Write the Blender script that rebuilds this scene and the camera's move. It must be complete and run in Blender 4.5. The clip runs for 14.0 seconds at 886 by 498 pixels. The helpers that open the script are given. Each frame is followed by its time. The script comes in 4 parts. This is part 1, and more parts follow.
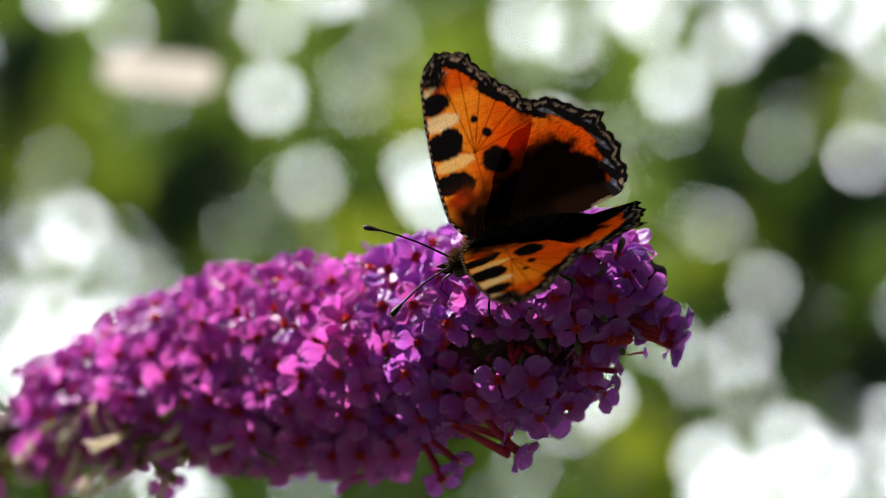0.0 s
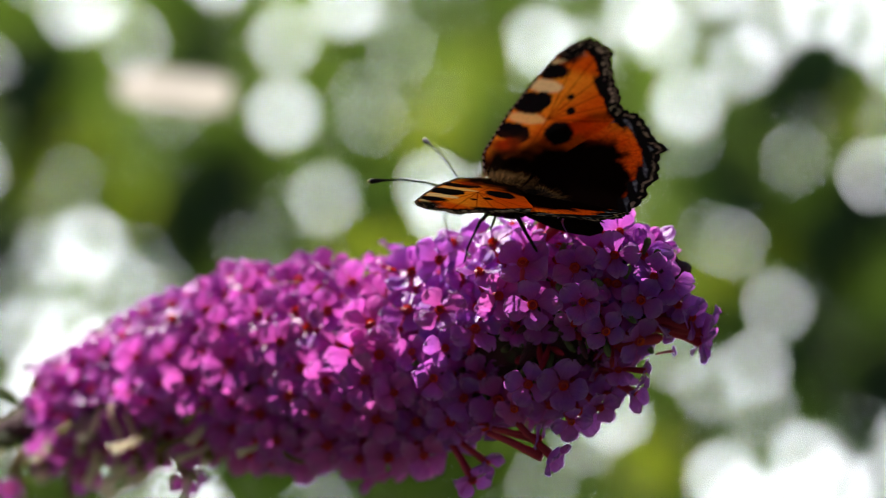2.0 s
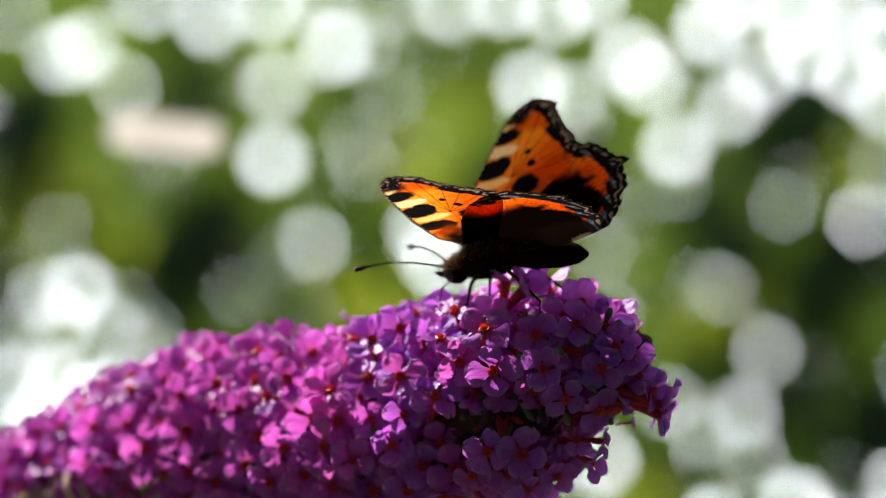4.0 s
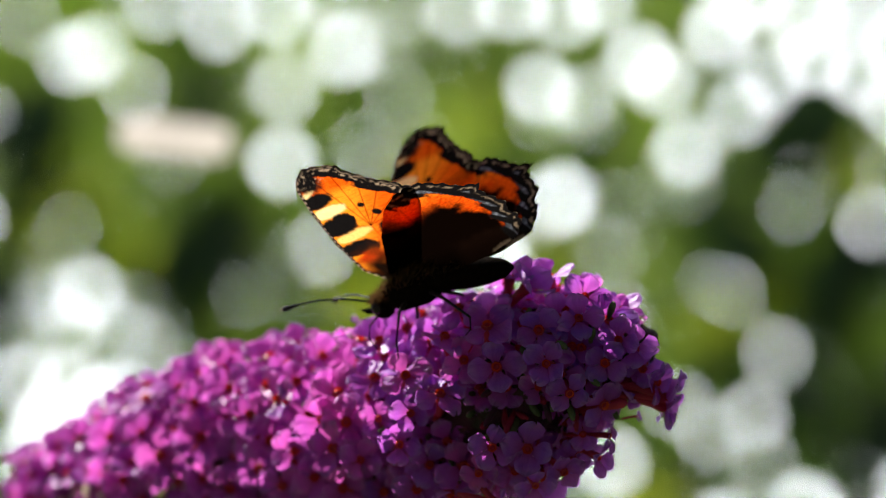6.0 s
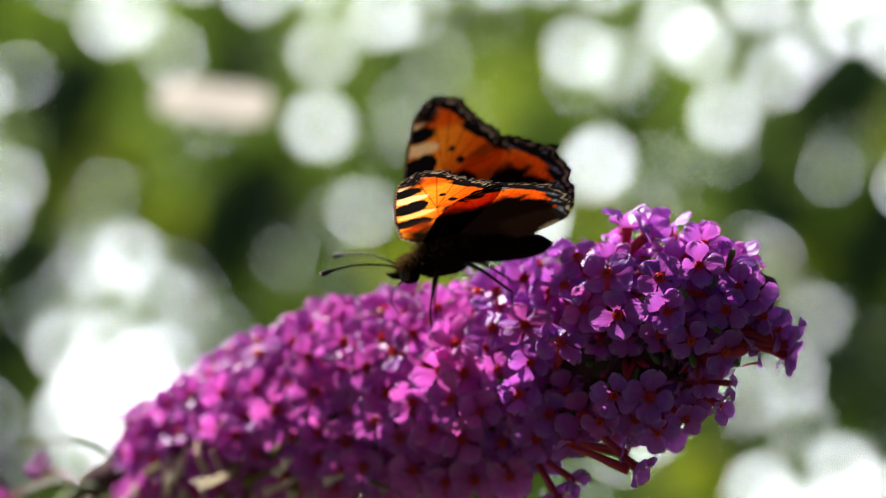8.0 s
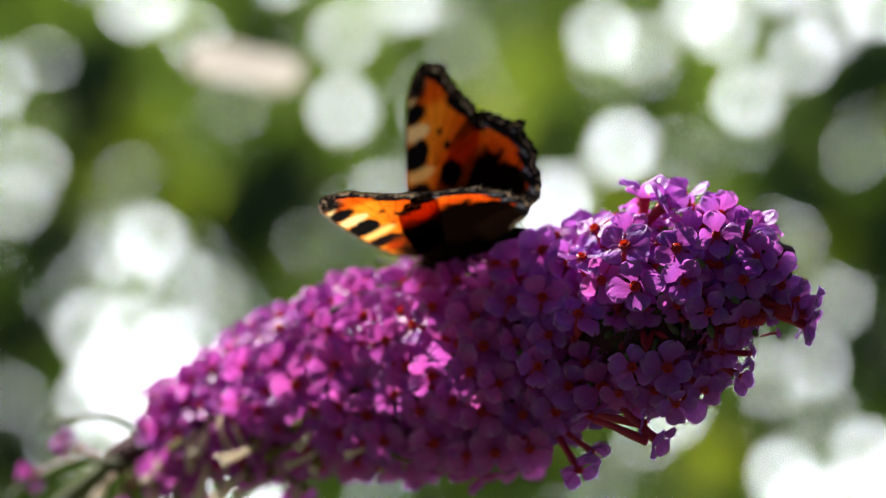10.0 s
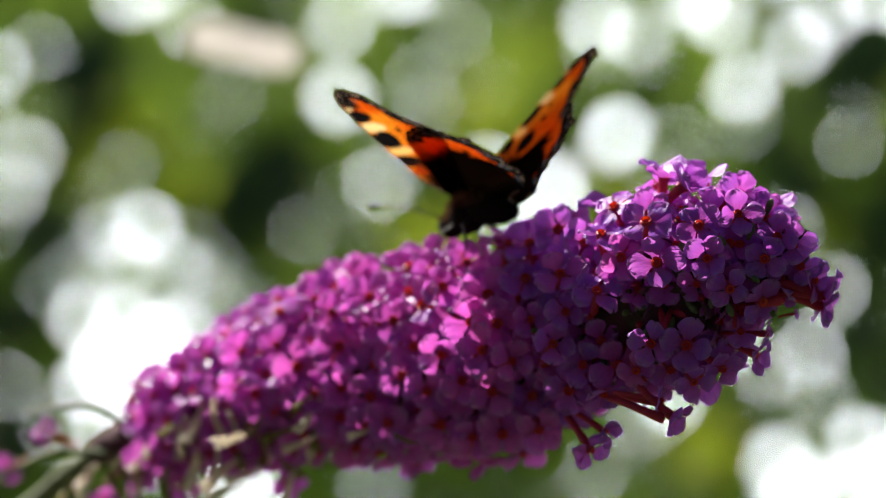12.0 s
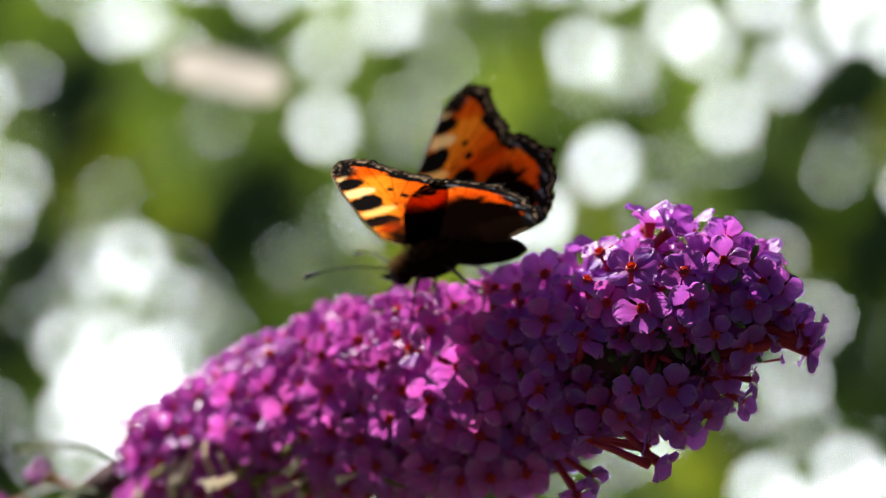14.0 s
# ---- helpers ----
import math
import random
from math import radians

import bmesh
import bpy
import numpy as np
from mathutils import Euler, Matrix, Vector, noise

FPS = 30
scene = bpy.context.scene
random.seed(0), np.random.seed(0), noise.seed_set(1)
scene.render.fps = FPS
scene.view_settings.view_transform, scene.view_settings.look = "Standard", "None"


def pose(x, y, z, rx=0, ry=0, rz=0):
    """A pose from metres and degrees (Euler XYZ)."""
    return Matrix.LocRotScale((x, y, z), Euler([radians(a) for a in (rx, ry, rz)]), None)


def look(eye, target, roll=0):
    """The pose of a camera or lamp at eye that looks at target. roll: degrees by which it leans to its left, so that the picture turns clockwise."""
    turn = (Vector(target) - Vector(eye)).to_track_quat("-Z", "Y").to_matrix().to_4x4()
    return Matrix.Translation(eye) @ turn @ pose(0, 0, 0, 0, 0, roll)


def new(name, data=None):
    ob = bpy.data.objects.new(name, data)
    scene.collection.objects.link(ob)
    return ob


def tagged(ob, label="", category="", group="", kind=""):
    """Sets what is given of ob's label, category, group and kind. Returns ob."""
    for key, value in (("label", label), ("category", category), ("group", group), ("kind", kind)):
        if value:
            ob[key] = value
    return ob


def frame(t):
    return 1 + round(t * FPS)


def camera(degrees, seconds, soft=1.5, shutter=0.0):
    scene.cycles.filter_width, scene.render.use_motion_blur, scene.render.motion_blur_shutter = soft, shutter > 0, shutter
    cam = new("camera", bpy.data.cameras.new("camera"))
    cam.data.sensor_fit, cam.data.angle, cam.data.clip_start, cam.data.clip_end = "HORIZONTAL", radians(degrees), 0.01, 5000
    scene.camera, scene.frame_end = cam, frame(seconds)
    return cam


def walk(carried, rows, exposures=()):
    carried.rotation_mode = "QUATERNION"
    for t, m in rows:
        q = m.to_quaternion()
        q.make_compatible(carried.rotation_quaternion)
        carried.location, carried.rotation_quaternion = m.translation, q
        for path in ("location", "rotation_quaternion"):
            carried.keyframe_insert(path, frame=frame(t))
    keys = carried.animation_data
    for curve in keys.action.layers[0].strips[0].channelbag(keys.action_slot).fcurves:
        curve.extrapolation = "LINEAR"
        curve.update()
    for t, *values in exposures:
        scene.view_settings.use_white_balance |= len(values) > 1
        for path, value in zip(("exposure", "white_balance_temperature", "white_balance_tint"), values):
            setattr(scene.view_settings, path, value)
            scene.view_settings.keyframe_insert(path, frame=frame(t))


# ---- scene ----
cam = camera(12.7, 14.0, soft=0.8)
cam.data.dof.use_dof = True
cam.data.dof.focus_distance = 0.447
cam.data.dof.aperture_fstop = 16.0
cam.data.dof.aperture_blades = 0
EYE = Vector((0, -0.45, 1.2))
walk(cam, [(t, pose(*EYE, rx, 0, rz)) for t, rx, rz in [
    (0, 90.000, 0.000),
    (0.5, 89.813, 0.138),
    (1, 89.919, 0.024),
    (1.5, 90.260, 0.122),
    (2, 90.252, 0.203),
    (2.5, 90.260, 0.423),
    (3, 90.488, 0.382),
    (3.5, 90.756, 0.187),
    (4, 90.903, 0.049),
    (4.2, 90.907, 0.061),
    (6.3, 90.955, 0.191),
    (6.5, 90.960, 0.203),
    (7, 90.732, 0.374),
    (7.5, 90.634, 0.488),
    (8, 90.423, 0.732),
    (8.5, 90.309, 0.943),
    (10.8, 90.115, 1.086),
    (11, 90.098, 1.098),
    (11.5, 90.171, 1.122),
    (12, 90.016, 1.000),
    (12.5, 90.000, 0.895),
    (13, 90.098, 0.830),
    (13.5, 90.285, 0.854),
    (14, 90.423, 0.797),
]], exposures=[(0.0, 1.08), (14.0, 1.08)])

# ---- light ----
SUN_DIR = Vector((-0.48, 0.53, 0.70)).normalized()
world = bpy.data.worlds.new("sky")
scene.world = world
world.use_nodes = True
wn = world.node_tree
sky = wn.nodes.new("ShaderNodeTexSky")
sky.sky_type = "NISHITA"
sky.sun_disc = False
sky.sun_elevation = math.asin(SUN_DIR.z)
sky.sun_rotation = math.atan2(SUN_DIR.x, SUN_DIR.y)
wn.links.new(sky.outputs[0], wn.nodes["Background"].inputs[0])
wn.nodes["Background"].inputs[1].default_value = 0.021
sun = new("sun", bpy.data.lights.new("sun", "SUN"))
sun.data.energy = 5.0
sun.data.angle = radians(0.6)
sun.data.color = (1.0, 0.95, 0.86)
sun.matrix_world = look(SUN_DIR * 5, (0, 0, 0))

MM = 0.001


# ---- materials ----
def nodes_of(name):
    m = bpy.data.materials.new(name)
    m.use_nodes = True
    nt = m.node_tree
    nt.nodes.clear()
    return m, nt, nt.nodes.new("ShaderNodeOutputMaterial")


def ramp(nt, src, stops):
    r = nt.nodes.new("ShaderNodeValToRGB")
    while len(r.color_ramp.elements) < len(stops):
        r.color_ramp.elements.new(0.5)
    for e, (p, c) in zip(r.color_ramp.elements, stops):
        e.position, e.color = p, (*c, 1)
    nt.links.new(src, r.inputs[0])
    return r.outputs[0]


def noise_tex(nt, scale, detail=4, rough=0.6):
    co = nt.nodes.new("ShaderNodeTexCoord")
    n = nt.nodes.new("ShaderNodeTexNoise")
    n.inputs["Scale"].default_value, n.inputs["Detail"].default_value = scale, detail
    n.inputs["Roughness"].default_value = rough
    nt.links.new(co.outputs["Object"], n.inputs["Vector"])
    return n.outputs["Fac"]


def mixed(nt, a, b, fac, mode="MIX"):
    n = nt.nodes.new("ShaderNodeMix")
    n.data_type, n.blend_type = "RGBA", mode
    for sock, v in ((n.inputs[0], fac), (n.inputs[6], a), (n.inputs[7], b)):
        if isinstance(v, (int, float)):
            sock.default_value = v
        elif isinstance(v, tuple):
            sock.default_value = (*v, 1)
        else:
            nt.links.new(v, sock)
    return n.outputs[2]


def thin_surface(nt, out, colour, through_colour, share, rough, bump_src=None, bump=0.2, dist=0.0002, spec=0.5):
    """A thin sheet that lets a share of the light through."""
    p = nt.nodes.new("ShaderNodeBsdfPrincipled")
    p.inputs["Roughness"].default_value = rough
    p.inputs["Specular IOR Level"].default_value = spec
    t = nt.nodes.new("ShaderNodeBsdfTranslucent")
    mx = nt.nodes.new("ShaderNodeMixShader")
    mx.inputs[0].default_value = share
    nt.links.new(colour, p.inputs["Base Color"])
    nt.links.new(through_colour, t.inputs["Color"])
    if bump_src is not None:
        b = nt.nodes.new("ShaderNodeBump")
        b.inputs["Strength"].default_value, b.inputs["Distance"].default_value = bump, dist
        nt.links.new(bump_src, b.inputs["Height"])
        nt.links.new(b.outputs[0], p.inputs["Normal"])
        nt.links.new(b.outputs[0], t.inputs["Normal"])
    nt.links.new(p.outputs[0], mx.inputs[1])
    nt.links.new(t.outputs[0], mx.inputs[2])
    nt.links.new(mx.outputs[0], out.inputs[0])


def object_random(nt):
    return nt.nodes.new("ShaderNodeObjectInfo").outputs["Random"]


def petal_material(name, hues, glow):
    """A violet petal; hues for Object Info's Random, glow the colour of the light that comes through."""
    m, nt, out = nodes_of(name)
    c = ramp(nt, object_random(nt), [(0.5 * i, hue) for i, hue in enumerate(hues)])
    co = nt.nodes.new("ShaderNodeTexCoord")
    length = nt.nodes.new("ShaderNodeAttribute")
    length.attribute_name = "along"
    along = length.outputs["Fac"]
    c = mixed(nt, c, (0.34, 0.02, 0.26), ramp(nt, along, [(0.2, (0.85, 0.85, 0.85)), (0.6, (0, 0, 0))]))
    # paler petal margin, made stronger to paint in the sheen of lit petals
    c = mixed(nt, c, (0.74, 0.42, 0.92), ramp(nt, along, [(0.66, (0, 0, 0)), (1.0, (0.6, 0.6, 0.6))]))
    # pale veining, raised so that sunlit highlights are part of the colour
    streak = nt.nodes.new("ShaderNodeMapping")
    streak.inputs["Scale"].default_value = (2.0, 14.0, 2.0)
    nt.links.new(co.outputs["Object"], streak.inputs["Vector"])
    n = nt.nodes.new("ShaderNodeTexNoise")
    n.inputs["Scale"].default_value, n.inputs["Detail"].default_value = 1.5, 4
    nt.links.new(streak.outputs[0], n.inputs["Vector"])
    c = mixed(nt, c, (0.60, 0.20, 0.74), ramp(nt, n.outputs["Fac"], [(0.46, (0, 0, 0)), (0.8, (0.5, 0.5, 0.5))]))
    thin_surface(nt, out, c, mixed(nt, c, glow, 0.6), 0.45, 0.42, n.outputs["Fac"], 0.6, 0.00014, 0.45)
    return m


def tube_material():
    m, nt, out = nodes_of("tube_crimson")
    c = ramp(nt, noise_tex(nt, 500, 3), [(0.3, (0.42, 0.014, 0.06)), (0.7, (0.66, 0.04, 0.09))])
    thin_surface(nt, out, c, c, 0.3, 0.5)
    return m


def throat_material():
    m, nt, out = nodes_of("throat_orange")
    c = ramp(nt, object_random(nt), [(0.0, (0.55, 0.02, 0.008)), (0.75, (0.72, 0.035, 0.006)), (1.0, (0.78, 0.08, 0.012))])
    thin_surface(nt, out, c, c, 0.25, 0.5)
    return m


def simple(name, stops, scale, rough=0.6, share=0.0, bump=0.3, spec=0.4):
    m, nt, out = nodes_of(name)
    n = noise_tex(nt, scale, 5)
    c = ramp(nt, n, stops)
    thin_surface(nt, out, c, c, share, rough, n, bump, 0.3 / scale, spec)
    return m


def wing_material():
    m, nt, out = nodes_of("wing_scales")
    a = nt.nodes.new("ShaderNodeAttribute")
    a.attribute_name = "scales"
    n = noise_tex(nt, 5200, 3)
    c = mixed(nt, a.outputs["Color"], ramp(nt, n, [(0.25, (0.55, 0.55, 0.55)), (0.7, (1, 1, 1))]), 0.8, "MULTIPLY")
    d = nt.nodes.new("ShaderNodeBsdfDiffuse")
    d.inputs["Roughness"].default_value = 0.6
    t = nt.nodes.new("ShaderNodeBsdfTranslucent")
    b = nt.nodes.new("ShaderNodeBump")
    b.inputs["Strength"].default_value, b.inputs["Distance"].default_value = 0.4, 0.00006
    nt.links.new(n, b.inputs["Height"])
    mx = nt.nodes.new("ShaderNodeMixShader")
    mx.inputs[0].default_value = 0.65
    for node in (d, t):
        nt.links.new(c, node.inputs["Color"])
        nt.links.new(b.outputs[0], node.inputs["Normal"])
    nt.links.new(d.outputs[0], mx.inputs[1])
    nt.links.new(t.outputs[0], mx.inputs[2])
    nt.links.new(mx.outputs[0], out.inputs[0])
    return m


def clump_material(name, dark, light, through_colour, share):
    m, nt, out = nodes_of(name)
    geo = nt.nodes.new("ShaderNodeNewGeometry")
    c = ramp(nt, geo.outputs["Random Per Island"], [(0.0, dark), (1.0, light)])
    c = mixed(nt, c, dark, ramp(nt, noise_tex(nt, 60, 3), [(0.4, (0, 0, 0)), (0.7, (0.6, 0.6, 0.6))]))
    thin_surface(nt, out, c, mixed(nt, c, through_colour, 0.7), share, 0.4)
    return m


def leaf_material():
    m, nt, out = nodes_of("leaf_green")
    geo = nt.nodes.new("ShaderNodeNewGeometry")
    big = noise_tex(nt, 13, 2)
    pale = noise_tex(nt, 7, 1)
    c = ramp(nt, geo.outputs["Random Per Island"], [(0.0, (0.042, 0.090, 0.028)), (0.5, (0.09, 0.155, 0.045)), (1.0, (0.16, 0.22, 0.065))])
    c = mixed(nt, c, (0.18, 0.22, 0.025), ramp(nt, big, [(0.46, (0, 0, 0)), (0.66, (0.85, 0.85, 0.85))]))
    # noise paints sunlit and dim patches into the colour the leaves let through
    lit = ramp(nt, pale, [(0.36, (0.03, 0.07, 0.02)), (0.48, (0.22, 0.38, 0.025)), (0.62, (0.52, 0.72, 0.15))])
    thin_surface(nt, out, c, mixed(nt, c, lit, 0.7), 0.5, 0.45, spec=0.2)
    return m


# leaf colours that hold the hedge's dim and sunlit patches
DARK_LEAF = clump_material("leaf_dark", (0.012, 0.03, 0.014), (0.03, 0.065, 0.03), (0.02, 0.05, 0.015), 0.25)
SUNLIT_LEAF = clump_material("leaf_sunlit", (0.12, 0.18, 0.02), (0.24, 0.30, 0.03), (0.62, 0.75, 0.05), 0.6)
# older petals pinker, tip petals bluer; sunlight and skylight tints are in these hues too
PETAL = petal_material("petal_violet", [(0.44, 0.085, 0.68), (0.56, 0.09, 0.65), (0.70, 0.14, 0.63)], (0.90, 0.13, 0.60))
TIP_PETAL = petal_material("petal_blue_violet", [(0.31, 0.095, 0.74), (0.41, 0.098, 0.74), (0.54, 0.105, 0.68)], (0.74, 0.13, 0.66))
TUBE, THROAT, WING, LEAF = tube_material(), throat_material(), wing_material(), leaf_material()
STEM = simple("stem_green", [(0.3, (0.07, 0.10, 0.03)), (0.7, (0.17, 0.20, 0.08))], 700)
BARK = simple("bark_brown", [(0.3, (0.10, 0.07, 0.045)), (0.7, (0.24, 0.18, 0.12))], 160)
DRY = simple("withered_buff", [(0.3, (0.80, 0.68, 0.52)), (0.7, (0.97, 0.93, 0.85))], 500, 0.7, 0.72)
OLIVE = simple("withered_olive", [(0.3, (0.16, 0.13, 0.03)), (0.7, (0.42, 0.36, 0.12))], 500, 0.7, 0.4)
# calyx green and maroon, kept dark so that crevice shade is in the colour
CORE = simple("calyx_crevice_dark", [(0.30, (0.035, 0.045, 0.014)), (0.5, (0.07, 0.018, 0.03)), (0.7, (0.11, 0.014, 0.045))], 420, 0.8, 0.0, 1.0)
PALE = simple("bleached_leaf", [(0.3, (0.56, 0.51, 0.46)), (0.7, (0.70, 0.65, 0.60))], 300, 0.7, 0.42)
CHITIN = simple("chitin_black", [(0.3, (0.008, 0.007, 0.006)), (0.7, (0.02, 0.015, 0.012))], 2500, 0.5, 0.0, 0.3, 0.15)
EYE_MAT = simple("eye_dark", [(0.3, (0.012, 0.008, 0.006)), (0.7, (0.035, 0.02, 0.015))], 4000, 0.15)
FUR = simple("fur_brown", [(0.3, (0.030, 0.016, 0.007)), (0.7, (0.22, 0.115, 0.045))], 1500, 0.8, 0.3, 0.3, 0.1)
BODY = simple("body_black", [(0.3, (0.003, 0.0025, 0.002)), (0.7, (0.010, 0.006, 0.004))], 2200, 0.95, 0.0, 0.8, 0.02)
CLUB_TIP = simple("club_tip_buff", [(0.3, (0.5, 0.35, 0.2)), (0.7, (0.7, 0.5, 0.3))], 3000)
GRASS = simple("lawn_dry", [(0.3, (0.030, 0.036, 0.016)), (0.7, (0.070, 0.066, 0.034))], 14, 0.8)


# ---- mesh helpers ----
def mesh_of(name, verts, faces, material, smooth=True):
    me = bpy.data.meshes.new(name)
    me.from_pydata([tuple(v) for v in verts], [], faces)
    me.materials.append(material)
    if smooth:
        me.shade_smooth()
    return me


def part_of(name, me, parent, m=None, label=""):
    ob = new(name, me)
    ob.parent = parent
    if m is not None:
        ob.matrix_basis = m
    return tagged(ob, label)


def tube_mesh(name, path, radii, material, sides=8):
    """A round tube along a path with closed ends."""
    verts, faces = [], []
    pts = [Vector(p) for p in path]
    for i, p in enumerate(pts):
        d = (pts[min(i + 1, len(pts) - 1)] - pts[max(i - 1, 0)]).normalized()
        u = d.cross((0, 0, 1) if abs(d.z) < 0.9 else (1, 0, 0)).normalized()
        w = d.cross(u)
        for k in range(sides):
            a = 2 * math.pi * k / sides
            verts.append(p + radii[i] * (math.cos(a) * u + math.sin(a) * w))
    for i in range(len(pts) - 1):
        for k in range(sides):
            k2 = (k + 1) % sides
            faces.append((i * sides + k, i * sides + k2, (i + 1) * sides + k2, (i + 1) * sides + k))
    faces.append(tuple(reversed(range(sides))))
    faces.append(tuple(range((len(pts) - 1) * sides, len(pts) * sides)))
    return mesh_of(name, verts, faces, material)


def blob_mesh(name, centre, size, material, rough=0.0, rings=12, sides=16):
    verts, faces = [], []
    for i in range(rings + 1):
        th = math.pi * i / rings
        for k in range(sides):
            ph = 2 * math.pi * k / sides
            v = Vector((math.sin(th) * math.cos(ph), math.sin(th) * math.sin(ph), math.cos(th)))
            s = 1 + rough * noise.noise(v * 3)
            verts.append(Vector(centre) + Vector((v.x * size[0], v.y * size[1], v.z * size[2])) * s)
    for i in range(rings):
        for k in range(sides):
            k2 = (k + 1) % sides
            faces.append((i * sides + k, (i + 1) * sides + k, (i + 1) * sides + k2, i * sides + k2))
    return mesh_of(name, verts, faces, material)


def smooth_path(points, n):
    """n points on a Catmull-Rom curve."""
    p = [np.array(q, float) for q in points]
    p = [2 * p[0] - p[1]] + p + [2 * p[-1] - p[-2]]
    out = []
    for i in range(n):
        u = i / (n - 1) * (len(p) - 3)
        k = min(int(u), len(p) - 4)
        u -= k
        a, b, c, d = p[k:k + 4]
        out.append(0.5 * (2 * b + (c - a) * u + (2 * a - 5 * b + 4 * c - d) * u * u + (3 * b - a - 3 * c + d) * u ** 3))
    return np.array(out)


def scaled(path):
    return [tuple(MM * c for c in p) for p in path]


# ---- ground, sky and hedge ----
def ground():
    n, r = 40, 400.0
    verts, faces = [], []
    for i in range(n + 1):
        for j in range(n + 1):
            u, v = 2 * i / n - 1, 2 * j / n - 1
            x, y = r * u * abs(u) ** 2, r * v * abs(v) ** 2
            verts.append((x, y, 0.05 * noise.noise((x * 0.3, y * 0.3, 0)) - 0.02))
    for i in range(n):
        for j in range(n):
            k = i * (n + 1) + j
            faces.append((k, k + n + 1, k + n + 2, k + 1))
    ob = new("ground", mesh_of("ground", verts, faces, GRASS))
    tagged(ob, "dry garden lawn below the flowering shrubs", "ground", kind="structure")


def backdrop():
    m, nt, out = nodes_of("bright_haze")
    e = nt.nodes.new("ShaderNodeEmission")
    e.inputs["Color"].default_value = (0.93, 0.95, 1.0, 1)
    e.inputs["Strength"].default_value = 4.7
    nt.links.new(e.outputs[0], out.inputs[0])
    ob = new("backdrop", mesh_of("backdrop", [(-4, 9, -0.5), (4, 9, -0.5), (4, 9, 4), (-4, 9, 4)], [(0, 1, 2, 3)], m))
    tagged(ob, "bright hazy summer sky beyond the garden hedge", "sky", kind="structure")


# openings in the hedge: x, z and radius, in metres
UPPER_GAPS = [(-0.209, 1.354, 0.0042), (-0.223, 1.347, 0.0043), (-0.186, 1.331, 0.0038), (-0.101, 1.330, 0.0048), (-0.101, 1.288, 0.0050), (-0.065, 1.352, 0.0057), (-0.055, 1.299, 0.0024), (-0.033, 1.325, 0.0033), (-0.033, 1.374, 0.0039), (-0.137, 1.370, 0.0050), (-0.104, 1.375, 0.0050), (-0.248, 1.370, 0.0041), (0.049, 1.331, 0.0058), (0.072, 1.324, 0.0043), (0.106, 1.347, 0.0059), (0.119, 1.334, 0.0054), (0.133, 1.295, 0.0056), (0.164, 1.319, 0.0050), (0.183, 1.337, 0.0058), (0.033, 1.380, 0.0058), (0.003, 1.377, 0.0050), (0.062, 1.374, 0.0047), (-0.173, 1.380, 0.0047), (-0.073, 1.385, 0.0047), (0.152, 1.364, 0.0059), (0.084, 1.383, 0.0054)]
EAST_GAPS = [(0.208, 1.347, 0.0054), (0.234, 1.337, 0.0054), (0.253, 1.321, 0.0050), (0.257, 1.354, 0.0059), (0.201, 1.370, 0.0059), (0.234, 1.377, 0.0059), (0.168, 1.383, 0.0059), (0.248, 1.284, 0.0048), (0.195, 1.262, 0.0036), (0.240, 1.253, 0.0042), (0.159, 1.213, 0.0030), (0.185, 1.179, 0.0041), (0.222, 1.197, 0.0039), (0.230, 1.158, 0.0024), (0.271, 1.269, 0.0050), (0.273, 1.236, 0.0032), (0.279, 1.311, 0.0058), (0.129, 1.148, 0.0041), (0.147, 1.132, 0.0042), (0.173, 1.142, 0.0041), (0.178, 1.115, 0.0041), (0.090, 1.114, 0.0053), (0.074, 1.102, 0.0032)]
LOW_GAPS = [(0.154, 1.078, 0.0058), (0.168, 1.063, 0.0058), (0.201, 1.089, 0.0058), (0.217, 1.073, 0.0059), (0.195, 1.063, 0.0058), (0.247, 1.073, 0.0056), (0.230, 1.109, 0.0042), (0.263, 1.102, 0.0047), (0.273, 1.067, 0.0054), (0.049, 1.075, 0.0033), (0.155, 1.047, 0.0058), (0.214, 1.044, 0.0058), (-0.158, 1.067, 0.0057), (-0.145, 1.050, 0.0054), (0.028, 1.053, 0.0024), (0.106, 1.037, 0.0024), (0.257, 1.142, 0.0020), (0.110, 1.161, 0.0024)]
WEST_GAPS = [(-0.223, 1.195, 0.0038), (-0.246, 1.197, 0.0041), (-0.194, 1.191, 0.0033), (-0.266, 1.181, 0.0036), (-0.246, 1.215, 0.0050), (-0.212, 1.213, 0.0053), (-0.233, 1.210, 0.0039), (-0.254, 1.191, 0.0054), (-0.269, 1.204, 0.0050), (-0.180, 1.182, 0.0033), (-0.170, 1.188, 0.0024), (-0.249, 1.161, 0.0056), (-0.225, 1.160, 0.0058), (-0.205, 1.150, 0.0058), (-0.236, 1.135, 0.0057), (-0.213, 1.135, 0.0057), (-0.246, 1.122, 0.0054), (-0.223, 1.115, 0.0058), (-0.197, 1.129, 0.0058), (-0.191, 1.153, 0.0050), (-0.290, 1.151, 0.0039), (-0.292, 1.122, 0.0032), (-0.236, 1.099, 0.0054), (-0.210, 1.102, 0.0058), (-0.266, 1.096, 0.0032)]
